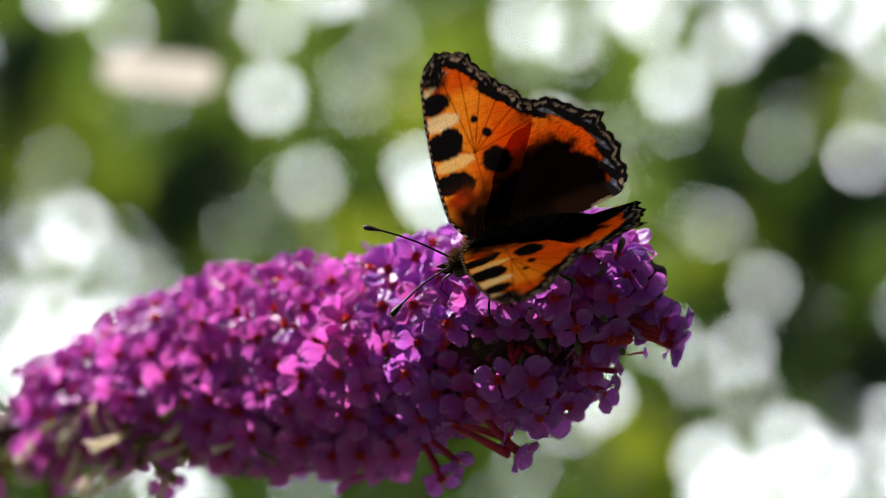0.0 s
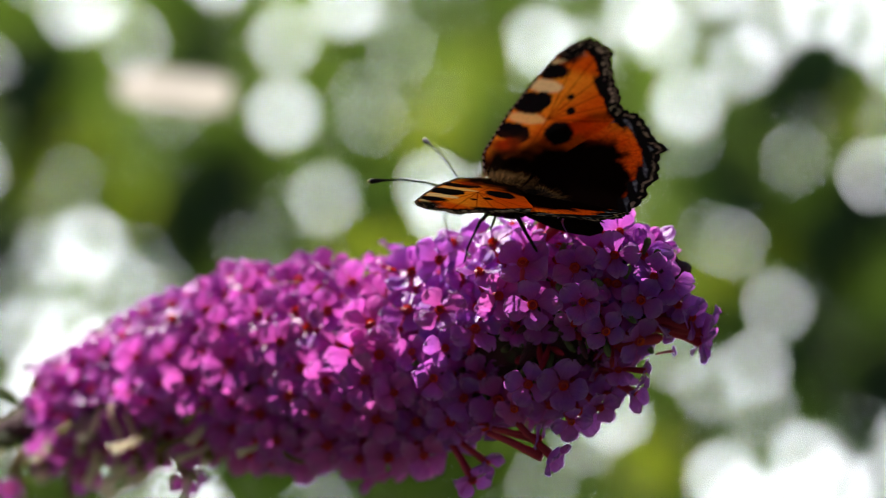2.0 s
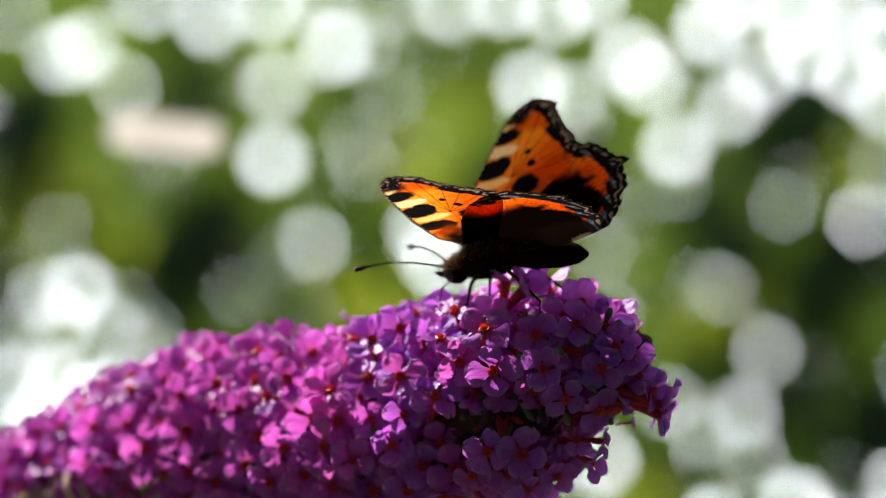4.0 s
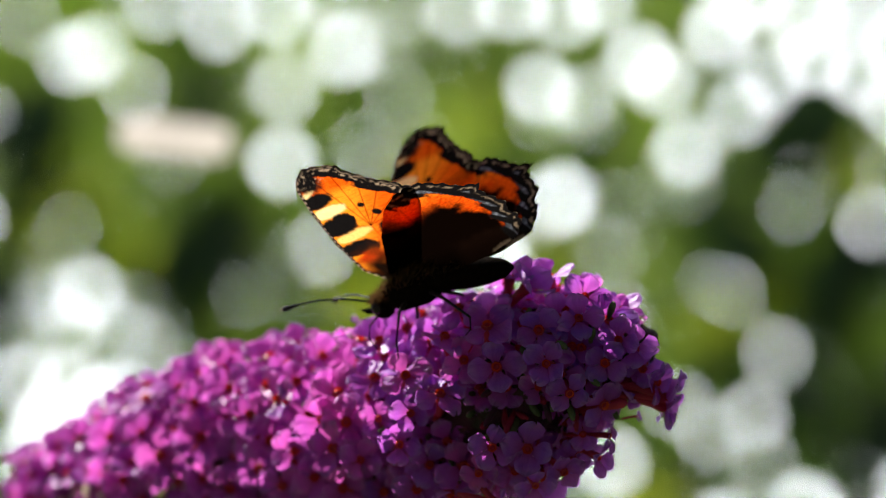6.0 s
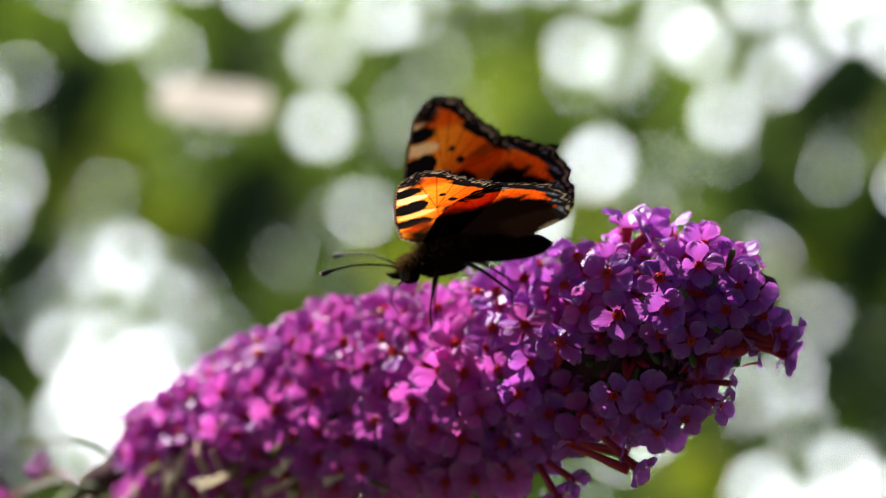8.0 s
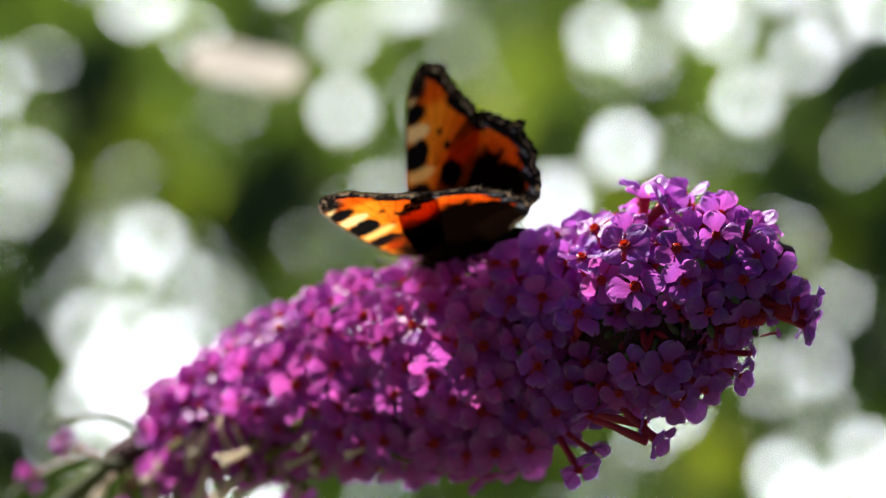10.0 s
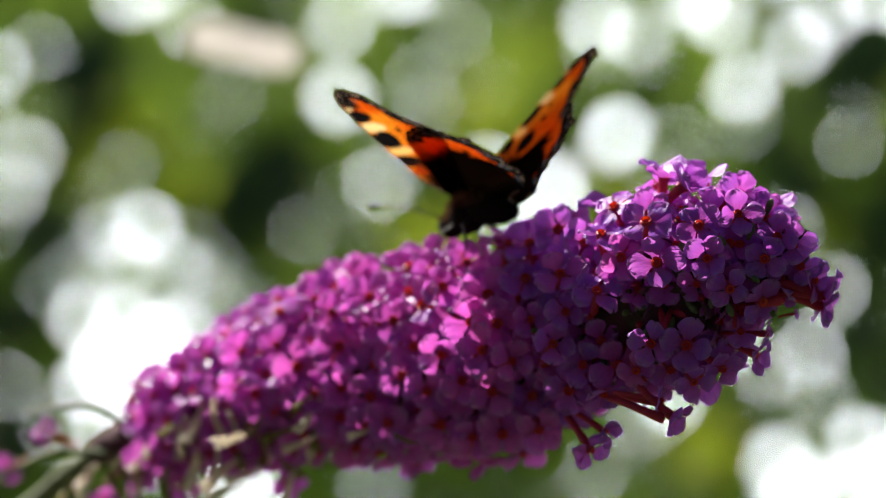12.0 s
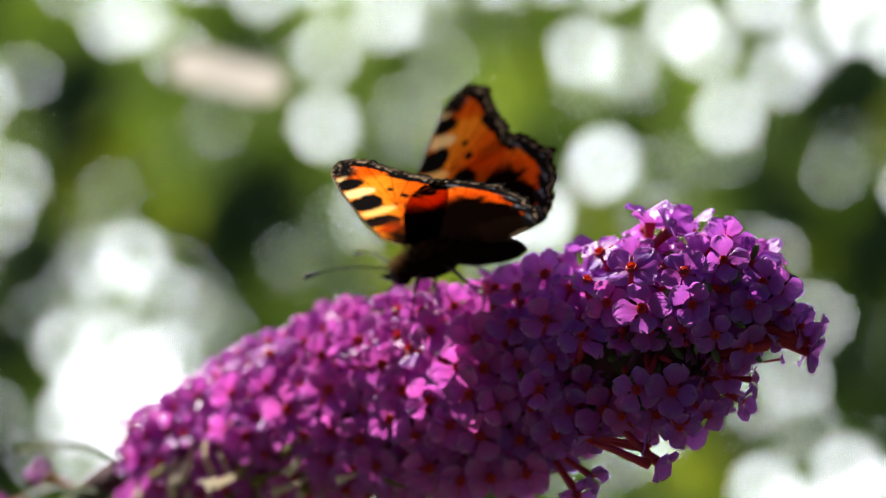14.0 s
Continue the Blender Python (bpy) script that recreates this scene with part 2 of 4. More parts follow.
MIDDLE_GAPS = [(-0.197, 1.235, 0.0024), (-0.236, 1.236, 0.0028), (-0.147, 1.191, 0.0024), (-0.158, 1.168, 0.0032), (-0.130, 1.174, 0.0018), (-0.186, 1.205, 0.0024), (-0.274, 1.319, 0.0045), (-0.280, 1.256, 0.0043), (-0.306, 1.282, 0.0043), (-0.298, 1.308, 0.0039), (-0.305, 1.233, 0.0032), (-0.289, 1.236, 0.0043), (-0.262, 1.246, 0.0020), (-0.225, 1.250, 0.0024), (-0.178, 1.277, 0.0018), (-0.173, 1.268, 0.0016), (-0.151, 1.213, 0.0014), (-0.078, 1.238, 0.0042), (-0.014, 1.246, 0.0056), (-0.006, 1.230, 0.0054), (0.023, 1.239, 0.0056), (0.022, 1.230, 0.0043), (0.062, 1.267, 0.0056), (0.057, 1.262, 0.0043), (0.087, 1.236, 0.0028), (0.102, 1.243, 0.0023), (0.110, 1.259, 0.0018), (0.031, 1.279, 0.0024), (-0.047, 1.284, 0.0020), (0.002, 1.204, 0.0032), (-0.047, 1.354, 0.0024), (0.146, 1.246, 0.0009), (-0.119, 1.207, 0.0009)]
# leaf clumps before the hedge, coloured as its dim and sunlit patches: x, z and radius, in metres
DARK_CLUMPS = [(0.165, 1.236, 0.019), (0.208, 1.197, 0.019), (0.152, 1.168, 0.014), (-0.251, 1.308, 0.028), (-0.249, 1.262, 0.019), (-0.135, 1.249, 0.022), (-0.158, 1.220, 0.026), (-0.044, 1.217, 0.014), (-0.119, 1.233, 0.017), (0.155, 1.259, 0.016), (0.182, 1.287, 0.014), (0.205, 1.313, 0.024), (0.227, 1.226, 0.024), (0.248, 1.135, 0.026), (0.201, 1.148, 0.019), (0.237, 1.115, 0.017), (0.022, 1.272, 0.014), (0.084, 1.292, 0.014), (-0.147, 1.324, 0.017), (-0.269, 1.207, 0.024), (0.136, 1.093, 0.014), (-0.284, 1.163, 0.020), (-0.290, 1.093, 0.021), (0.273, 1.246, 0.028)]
BRIGHT_CLUMPS = [(-0.063, 1.204, 0.016), (0.178, 1.213, 0.014), (-0.018, 1.282, 0.018), (-0.220, 1.272, 0.018), (-0.194, 1.236, 0.016), (0.149, 1.194, 0.015), (0.113, 1.083, 0.018), (-0.034, 1.204, 0.014), (0.012, 1.318, 0.009), (0.234, 1.282, 0.012), (-0.243, 1.243, 0.011), (0.057, 1.236, 0.016), (0.038, 1.181, 0.016)]


def leaf_shape(rng, length, width):
    """A folded, slightly curled leaf as vertices and faces, with its stalk at the origin and its tip on +x."""
    curl, fold = rng.uniform(-0.25, 0.25), rng.uniform(0.1, 0.4)
    v = []
    for u, w in ((0, 0), (0.3, 0.85), (0.65, 0.75), (1, 0)):
        z = curl * length * u * u
        if w == 0:
            v.append((length * u, 0, z))
        else:
            v += [(length * u, -width * w / 2, z + fold * width * w / 2), (length * u, 0, z), (length * u, width * w / 2, z + fold * width * w / 2)]
    return v, [(0, 1, 2), (0, 2, 3), (1, 4, 5, 2), (2, 5, 6, 3), (4, 7, 5), (5, 7, 6)]


def hedge():
    rng = random.Random(5)
    dice = np.random.default_rng(8)
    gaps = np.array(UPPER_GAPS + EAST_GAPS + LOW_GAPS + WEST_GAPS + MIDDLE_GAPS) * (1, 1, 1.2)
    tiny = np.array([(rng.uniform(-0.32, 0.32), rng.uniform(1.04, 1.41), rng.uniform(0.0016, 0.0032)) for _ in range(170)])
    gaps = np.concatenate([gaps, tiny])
    verts, faces = [], []
    edges = ((0, 2), (2, 5), (5, 7), (0, 1), (1, 4), (4, 7), (0, 3), (3, 6), (6, 7))

    def scatter(count, x0, x1, z0, z1, y0, y1, l0, l1, keep_gaps):
        for _ in range(count):
            x, z, y = rng.uniform(x0, x1), rng.uniform(z0, z1), rng.uniform(y0, y1)
            length = rng.uniform(l0, l1)
            v, f = leaf_shape(rng, length, length * rng.uniform(0.4, 0.6))
            m = pose(x, y, z, rng.uniform(50, 130), rng.uniform(-180, 180), rng.uniform(-50, 50)) @ pose(-length / 2, 0, 0)
            pts = [m @ Vector(q) for q in v]
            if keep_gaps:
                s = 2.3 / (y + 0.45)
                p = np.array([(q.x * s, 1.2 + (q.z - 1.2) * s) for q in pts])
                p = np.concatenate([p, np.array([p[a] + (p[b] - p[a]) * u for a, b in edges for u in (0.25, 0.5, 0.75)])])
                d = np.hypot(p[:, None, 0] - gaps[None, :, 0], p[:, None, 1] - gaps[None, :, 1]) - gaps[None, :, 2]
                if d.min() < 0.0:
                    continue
            k = len(verts)
            verts.extend(pts)
            faces.extend(tuple(k + i for i in q) for q in f)

    scatter(3500, -0.42, 0.42, 0.97, 1.45, 1.62, 1.9, 0.016, 0.040, True)
    scatter(2600, -1.6, 1.6, 0.02, 0.97, 1.7, 2.2, 0.05, 0.10, False)
    for a, b in ((-1.6, -0.42), (0.42, 1.6)):
        scatter(1200, a, b, 0.9, 1.5, 1.7, 2.2, 0.05, 0.10, False)
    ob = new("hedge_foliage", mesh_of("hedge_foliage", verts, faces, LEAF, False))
    tagged(ob, "sunlit green hedge foliage with bright gaps, out of focus", "hedge", kind="stuff")

    # leaves added on its face, dark and bright to colour in dim and sunlit patches
    for name, label, spots, material, dense in (("dark_leaf_clump", "added clump of dark leaves for a dim patch of the hedge", DARK_CLUMPS, DARK_LEAF, 1.0), ("young_leaf_clump", "added clump of bright yellow-green leaves for a sunlit patch of the hedge", BRIGHT_CLUMPS, SUNLIT_LEAF, 0.8)):
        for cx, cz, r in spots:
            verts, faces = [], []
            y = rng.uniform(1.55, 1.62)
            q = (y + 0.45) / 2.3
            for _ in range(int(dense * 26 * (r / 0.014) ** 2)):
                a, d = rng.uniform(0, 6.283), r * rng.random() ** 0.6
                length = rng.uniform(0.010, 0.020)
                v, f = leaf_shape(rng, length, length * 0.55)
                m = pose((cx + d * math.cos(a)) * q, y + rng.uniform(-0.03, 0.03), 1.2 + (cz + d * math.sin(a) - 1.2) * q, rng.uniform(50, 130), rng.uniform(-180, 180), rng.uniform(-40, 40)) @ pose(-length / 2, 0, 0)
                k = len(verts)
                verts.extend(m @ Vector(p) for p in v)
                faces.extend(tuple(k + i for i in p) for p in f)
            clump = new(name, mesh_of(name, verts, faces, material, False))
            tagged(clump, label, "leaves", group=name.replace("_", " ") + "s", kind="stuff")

    # the small leaves deeper in the hedge
    step = 0.0034
    gx, gz = np.meshgrid(np.arange(-0.46, 0.46, step), np.arange(0.95, 1.47, step))
    c = np.stack([gx.ravel(), np.zeros(gx.size), gz.ravel()], axis=1) + dice.uniform(-0.0008, 0.0008, (gx.size, 3))
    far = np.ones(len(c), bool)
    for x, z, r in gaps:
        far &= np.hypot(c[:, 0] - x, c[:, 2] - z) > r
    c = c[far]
    depth = 2.3 + dice.uniform(0.05, 0.16, len(c))
    c[:, 0] *= depth / 2.3
    c[:, 2] = 1.2 + (c[:, 2] - 1.2) * depth / 2.3
    c[:, 1] = depth - 0.45
    u = dice.normal(0, 1, (len(c), 3)) * (1, 0.45, 1)
    u /= np.linalg.norm(u, axis=1)[:, None]
    v = np.cross(u, np.array((0, 1.0, 0)) + dice.normal(0, 0.25, (len(c), 3)))
    v /= np.linalg.norm(v, axis=1)[:, None]
    quads = np.stack([c - 0.0045 * u, c - 0.0024 * v, c + 0.0045 * u, c + 0.0024 * v], axis=1) + 0.0
    wide_quads = np.stack([c - 0.0030 * u - 0.0028 * v, c + 0.0030 * u - 0.0028 * v, c + 0.0030 * u + 0.0028 * v, c - 0.0030 * u + 0.0028 * v], axis=1)
    allq = np.concatenate([quads, wide_quads]).reshape(-1, 3)
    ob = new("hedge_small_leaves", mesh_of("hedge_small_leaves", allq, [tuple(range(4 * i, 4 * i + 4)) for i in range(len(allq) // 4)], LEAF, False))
    tagged(ob, "dense small green leaves deep inside the hedge", "hedge", kind="stuff")


def shade_hedge():
    """A tall unseen screen of leaves, added on the near side behind the camera to block fill light."""
    rng = random.Random(21)
    verts, faces = [], []
    for _ in range(5200):
        length = rng.uniform(0.08, 0.16)
        v, f = leaf_shape(rng, length, length * 0.55)
        m = pose(rng.uniform(-2.6, 2.6), rng.uniform(-1.5, -1.15), rng.uniform(0.0, 3.0), rng.uniform(0, 360), rng.uniform(0, 360), rng.uniform(0, 360))
        k = len(verts)
        verts.extend(m @ Vector(p) for p in v)
        faces.extend(tuple(k + i for i in p) for p in f)
    ob = new("unseen_shade_screen", mesh_of("unseen_shade_screen", verts, faces, DARK_LEAF, False))
    tagged(ob, "tall unseen screen of dark green leaves, added to cut the fill light", "hedge", kind="stuff")


def pale_leaf():
    """A dry pale leaf that hangs level between the flower and the hedge."""
    n, verts, faces = 20, [], []
    for i in range(n + 1):
        u = i / n
        w = 0.0052 * math.sin(math.pi * (0.06 + 0.88 * u)) ** 0.4 * (1 + 0.08 * math.sin(9 * u))
        for v in (-1, -0.5, 0, 0.5, 1):
            verts.append((0.0205 * (u - 0.5), w * v, 0.0009 * v * v + 0.0006 * math.sin(6 * u)))
    for i in range(n):
        for k in range(4):
            a = i * 5 + k
            faces.append((a, a + 5, a + 6, a + 1))
    leaf = new("withered_leaf", mesh_of("withered_leaf", verts, faces, PALE))
    back = pose(0, 0, 0, -42)
    twig = smooth_path([(-0.009, 0.0, 0.0), (-0.03, 0.04, -0.01), (-0.05, 0.3, -0.02), (-0.06, 0.8, -0.03), (-0.05, 1.45, -0.04)], 20)
    part_of("leaf_stalk", tube_mesh("leaf_stalk", [back @ Vector(q) for q in twig], [0.00015] * 20, STEM, 6), leaf, label="long thin dry stalk")
    tagged(leaf, "pale dry buff leaf hanging before the hedge", "leaf")
    return leaf


# ---- flower spike ----
# axis of the spike: x, y, z and radius in millimetres, from the tip to the old end
AXIS = smooth_path([(15.3, 9, 9.2, 3.5), (12.4, 10, 10.6, 6.2), (8, 11, 9.9, 9.4), (2, 12.5, 8.6, 11.8), (-4.0, 17.9, 5.3, 12.6), (-12.0, 25.1, 2.4, 12.8), (-25.4, 37.1, 0.2, 12.4), (-41.1, 51.3, -0.5, 11.0), (-51.8, 60.9, -3.8, 8.6), (-60.5, 68.7, -6.5, 6.5), (-68.2, 75.6, -8.8, 5.9), (-75.9, 82.6, -13.7, 4.3)], 120)
# florets that stand out on the near side: x, z and limb radius in millimetres
NEAR_FLORETS = [(0, 0, 3.1), (-4.0, 0.3, 2.7), (-6.9, 10.4, 2.8), (1.6, 13.6, 3.0), (2.3, 9.7, 2.7), (-13.2, 4.4, 2.4), (-17.0, 3.8, 2.3), (-14.6, 0.8, 2.8),
                (-21.4, -4.4, 2.9), (-24.8, -3.0, 2.9), (-15.9, -9.0, 2.8), (-23.5, -9.6, 2.8), (-22.7, 7.4, 2.7), (-19.2, -1.0, 2.6), (-5.6, -2.7, 2.4),
                (5.2, -1.6, 2.4), (6.4, 1.5, 2.1), (4.9, 6.2, 2.6), (9.0, 9.6, 2.8), (10.6, 12.2, 2.6), (13.4, 8.8, 2.5), (-3.4, 15.6, 2.7), (-10.6, 12.6, 2.8), (12.6, 11.4, 2.7), (6.2, 14.8, 2.8), (-42.0, -3.6, 2.6), (-38.8, -3.2, 2.6)]


# withered florets on the near side of the old end: x, z, direction in x and z, length in millimetres, cream 0 or olive 1
WITHERED = [(-56.1, -2.6, -0.1, -1, 8.0, 0), (-54.3, -3.2, 0.05, -1, 6.5, 0), (-58.1, -5.8, -0.15, -1, 6.5, 0), (-52.7, -5.2, 0.2, -1, 4.0, 0),
            (-49.3, -7.4, -0.8, -0.6, 6.5, 0), (-48.5, -5.1, -0.3, -1, 4.5, 1), (-41.5, -8.6, -1, -0.25, 6.0, 0), (-44.1, -7.8, -1, -0.1, 5.5, 1),
            (-51.4, -11.3, -0.8, -0.7, 7.5, 0), (-48.8, -12.3, -1, -0.5, 5.5, 0), (-56.7, -9.9, -0.3, -1, 6.5, 0), (-54.6, -8.8, 0.1, -1, 5.0, 0),
            (-34.7, -7.9, -1, -0.2, 4.5, 0), (-29.0, -9.9, -1, 0.1, 4.5, 1), (-46.7, -11.1, 0.7, -0.7, 5.0, 1), (-53.8, -2.2, 1, -0.2, 3.5, 1),
            (-60.4, -12.0, -0.2, -1, 6.0, 1), (-44.6, -12.9, -0.5, -0.9, 5.5, 0), (-50.9, -14.5, -0.9, -0.4, 6.0, 0)]


def petal_mesh(i, material):
    """A round lobe on a narrow claw, crimped at its rim; 1 long along +x."""
    rng = random.Random(40 + i)
    nu, nv = 9, 10
    verts, faces = [], []
    cup, lift, ruff = rng.uniform(-0.3, 0.45), rng.uniform(-0.4, 0.3), rng.uniform(0.045, 0.085)
    twist, phase, lean = rng.uniform(-0.28, 0.28), rng.uniform(0, 6.28), rng.uniform(-0.10, 0.10)
    for a in range(nu + 1):
        u = 1 - (1 - a / nu) ** 1.7
        w = 0.24 + 0.72 * math.sin(min(1.0, u / 0.55) * math.pi / 2) ** 2
        if u > 0.55:
            w *= math.sqrt(1 - 0.985 * ((u - 0.55) / 0.45) ** 2)
        for b in range(nv + 1):
            v = 2 * b / nv - 1
            rim = max(u ** 3, abs(v) ** 4 * u)
            x = 0.15 + 0.86 * u + rim * 0.7 * ruff * math.sin(v * 10 + phase)
            y = v * w * 0.50 + lean * u * u + rim * 0.6 * ruff * math.sin(u * 15 + phase + 3 * v)
            z = lift * u * u * 0.55 + cup * (v * w) ** 2 * 0.7 + twist * v * w * u * 0.5 - 0.10 * (1 - u)
            z += ruff * (1.2 * math.sin(v * 4 + phase + u * 4) * u + 1.5 * math.sin(v * 12 + 2 * phase) * rim)
            verts.append((x, y, z))
    for a in range(nu):
        for b in range(nv):
            k = a * (nv + 1) + b
            faces.append((k, k + nv + 1, k + nv + 2, k + 1))
    me = mesh_of("petal", verts, faces, material)
    me.attributes.new("along", "FLOAT", "POINT").data.foreach_set("value", [v[0] for v in verts])
    return me


def floret_tube_mesh(i, length=2.9):
    rng = random.Random(70 + i)
    bend = rng.uniform(-0.5, 0.5)
    path = [(bend * u * u, 0.3 * bend * u, -0.05 - length * u) for u in (0, 0.2, 0.5, 0.8, 1)]
    return tube_mesh("floret", path, (0.23, 0.19, 0.165, 0.16, 0.10), TUBE, 6)


def withered_mesh(i, material):
    """A shrivelled floret 1 long on +z: a creased, flattened tube that ends in ragged, curled lobes."""
    rings, sides = 12, 12
    verts, faces = [], []
    bend, seed = (-0.25, 0.05, 0.3)[i], 5.0 * i
    for a in range(rings + 1):
        u = a / rings
        r = 0.05 + 0.055 * math.sin(min(1.0, 1.3 * u) * math.pi / 2) + (0.045 * ((u - 0.62) / 0.38) ** 1.3 if u > 0.62 else 0)
        for k in range(sides):
            t = 2 * math.pi * k / sides
            crease = 1 + 0.6 * noise.noise((2 * math.cos(t), 2 * math.sin(t), 3 * u + seed)) + 0.10 * math.cos(4 * t + seed) * u
            lobe = 0.10 * max(0.0, math.cos(4 * t + seed)) * u ** 4 + 0.05 * noise.noise((3 * math.cos(t), 3 * math.sin(t), seed)) * u
            verts.append((bend * u * u + r * crease * math.cos(t), 0.55 * r * crease * math.sin(t) + 0.08 * math.sin(4 * u), u + lobe))
    for a in range(rings):
        for k in range(sides):
            k2 = (k + 1) % sides
            faces.append((a * sides + k, a * sides + k2, (a + 1) * sides + k2, (a + 1) * sides + k))
    return mesh_of("withered_floret", verts, faces, material)


def throat_mesh():
    verts, faces, n = [], [], 8
    for r, z in ((0.175, 0.05), (0.125, 0.0), (0.09, -0.30)):
        verts += [(r * math.cos(2 * math.pi * k / n), r * math.sin(2 * math.pi * k / n), z) for k in range(n)]
    for i in range(2):
        for k in range(n):
            faces.append((i * n + k, i * n + (k + 1) % n, (i + 1) * n + (k + 1) % n, (i + 1) * n + k))
    faces.append(tuple(range(2 * n, 3 * n)))
    return mesh_of("throat", verts, faces, THROAT)


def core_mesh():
    """The crowded calyces round the stem, as one lumpy body, coloured dark for the shade between florets."""
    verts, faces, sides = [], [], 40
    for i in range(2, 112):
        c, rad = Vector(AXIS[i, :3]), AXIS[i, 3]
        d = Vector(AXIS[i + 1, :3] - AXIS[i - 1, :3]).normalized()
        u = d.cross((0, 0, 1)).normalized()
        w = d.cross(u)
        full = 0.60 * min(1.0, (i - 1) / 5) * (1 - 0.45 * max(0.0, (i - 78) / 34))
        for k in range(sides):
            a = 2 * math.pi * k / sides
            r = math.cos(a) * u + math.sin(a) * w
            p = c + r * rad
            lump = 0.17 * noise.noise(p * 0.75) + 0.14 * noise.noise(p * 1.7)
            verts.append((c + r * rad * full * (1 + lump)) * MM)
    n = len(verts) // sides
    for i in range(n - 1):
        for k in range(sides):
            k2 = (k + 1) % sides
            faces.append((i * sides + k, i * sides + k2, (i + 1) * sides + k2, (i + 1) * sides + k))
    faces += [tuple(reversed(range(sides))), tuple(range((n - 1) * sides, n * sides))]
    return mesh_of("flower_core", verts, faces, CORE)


def flower_spike():
    rng = random.Random(11)
    spike = new("buddleia_flower_spike")
    tagged(spike, "drooping violet buddleia flower spike with orange-eyed florets", "flower")
    stem_path = [tuple(MM * c for c in p[:3]) for p in AXIS[14::6]]
    stem_path += [(-0.092, 0.098, -0.026), (-0.122, 0.125, -0.054), (-0.150, 0.150, -0.092)]
    part_of("stem", tube_mesh("stem", stem_path, [MM * (0.5 + 1.1 * i / len(stem_path)) for i in range(len(stem_path))], STEM, 10), spike,
            label="thin green stem through the spike")
    part_of("flower_core", core_mesh(), spike, label="mass of calyces and stalks inside the spike, darkened as the shade between florets")
    petals = [petal_mesh(i, PETAL) for i in range(12)]
    tip_petals = [petal_mesh(i, TIP_PETAL) for i in range(12)]
    tubes = [floret_tube_mesh(i) for i in range(4)]
    short_tubes = [floret_tube_mesh(i, 1.3) for i in range(4)]
    throat = throat_mesh()
    placed = []

    crowd = ([], [], [], [])

    def joined_floret(centre, normal, r):
        """A floret of the crowd inside and behind, as faces of one mesh."""
        z = Vector(normal).normalized()
        m = Matrix.Translation(Vector(centre) * MM) @ z.to_track_quat("Z", "Y").to_matrix().to_4x4() @ pose(0, 0, 0, 0, 0, rng.uniform(0, 90)) @ Matrix.Scale(r * MM, 4)
        droop = rng.uniform(-16, 28)
        pieces = [(rng.choice(short_tubes), m, 1), (throat, m, 2)]
        pieces += [(rng.choice(petals), m @ pose(0, 0, 0, 0, 0, 90 * k + rng.uniform(-12, 12)) @ pose(0, 0, 0, rng.uniform(-14, 14), -droop, 0), 0) for k in range(4)]
        for me, q, kind in pieces:
            base = len(crowd[0])
            crowd[0].extend(q @ v.co for v in me.vertices)
            crowd[1].extend(tuple(base + i for i in f.vertices) for f in me.polygons)
            crowd[2].extend([kind] * len(me.polygons))
            crowd[3].extend(v.co.x for v in me.vertices)

    def floret(centre, normal, r, short=False):
        z = Vector(normal).normalized()
        spin = pose(0, 0, 0, 0, 0, rng.uniform(0, 90))
        m = Matrix.Translation(Vector(centre) * MM) @ z.to_track_quat("Z", "Y").to_matrix().to_4x4() @ spin @ Matrix.Scale(r * MM, 4)
        ob = part_of("floret", rng.choice(short_tubes if short else tubes), spike, m)
        droop = rng.uniform(-14, 26)
        # florets near the tip take the bluer petals, which carry its skylight tint
        young = centre[0] > -14 + rng.uniform(-9, 9)
        for k in range(4):
            q = pose(0, 0, 0, 0, 0, 90 * k + rng.uniform(-12, 12)) @ pose(0, 0, 0, rng.uniform(-14, 14), -droop - rng.uniform(-9, 9), 0)
            part_of("petal", rng.choice(tip_petals if young else petals), ob, q @ Matrix.Scale(rng.uniform(0.9, 1.08), 4))
        part_of("throat", throat, ob)
        placed.append(np.array(centre))

    centres = AXIS[:, :3]
    ways = np.gradient(centres, axis=0)
    ways /= np.linalg.norm(ways, axis=1)[:, None]
    for x, z, r in NEAR_FLORETS:
        k = int(np.argmin(np.abs(centres[:, 0] - x)))
        c, rad = AXIS[k, :3], AXIS[k, 3]
        dz = np.clip((z - c[2]) / rad, -0.95, 0.95)
        y = c[1] - rad * math.sqrt(1 - dz * dz) * (1.0 if x > 2 else 1.0 + 0.3 * min(1.0, (2 - x) / 8))
        n = Vector((rng.uniform(-0.25, 0.25), -1.0, 0.55 * dz + rng.uniform(-0.15, 0.2)))
        floret((x, y, z), n, r)
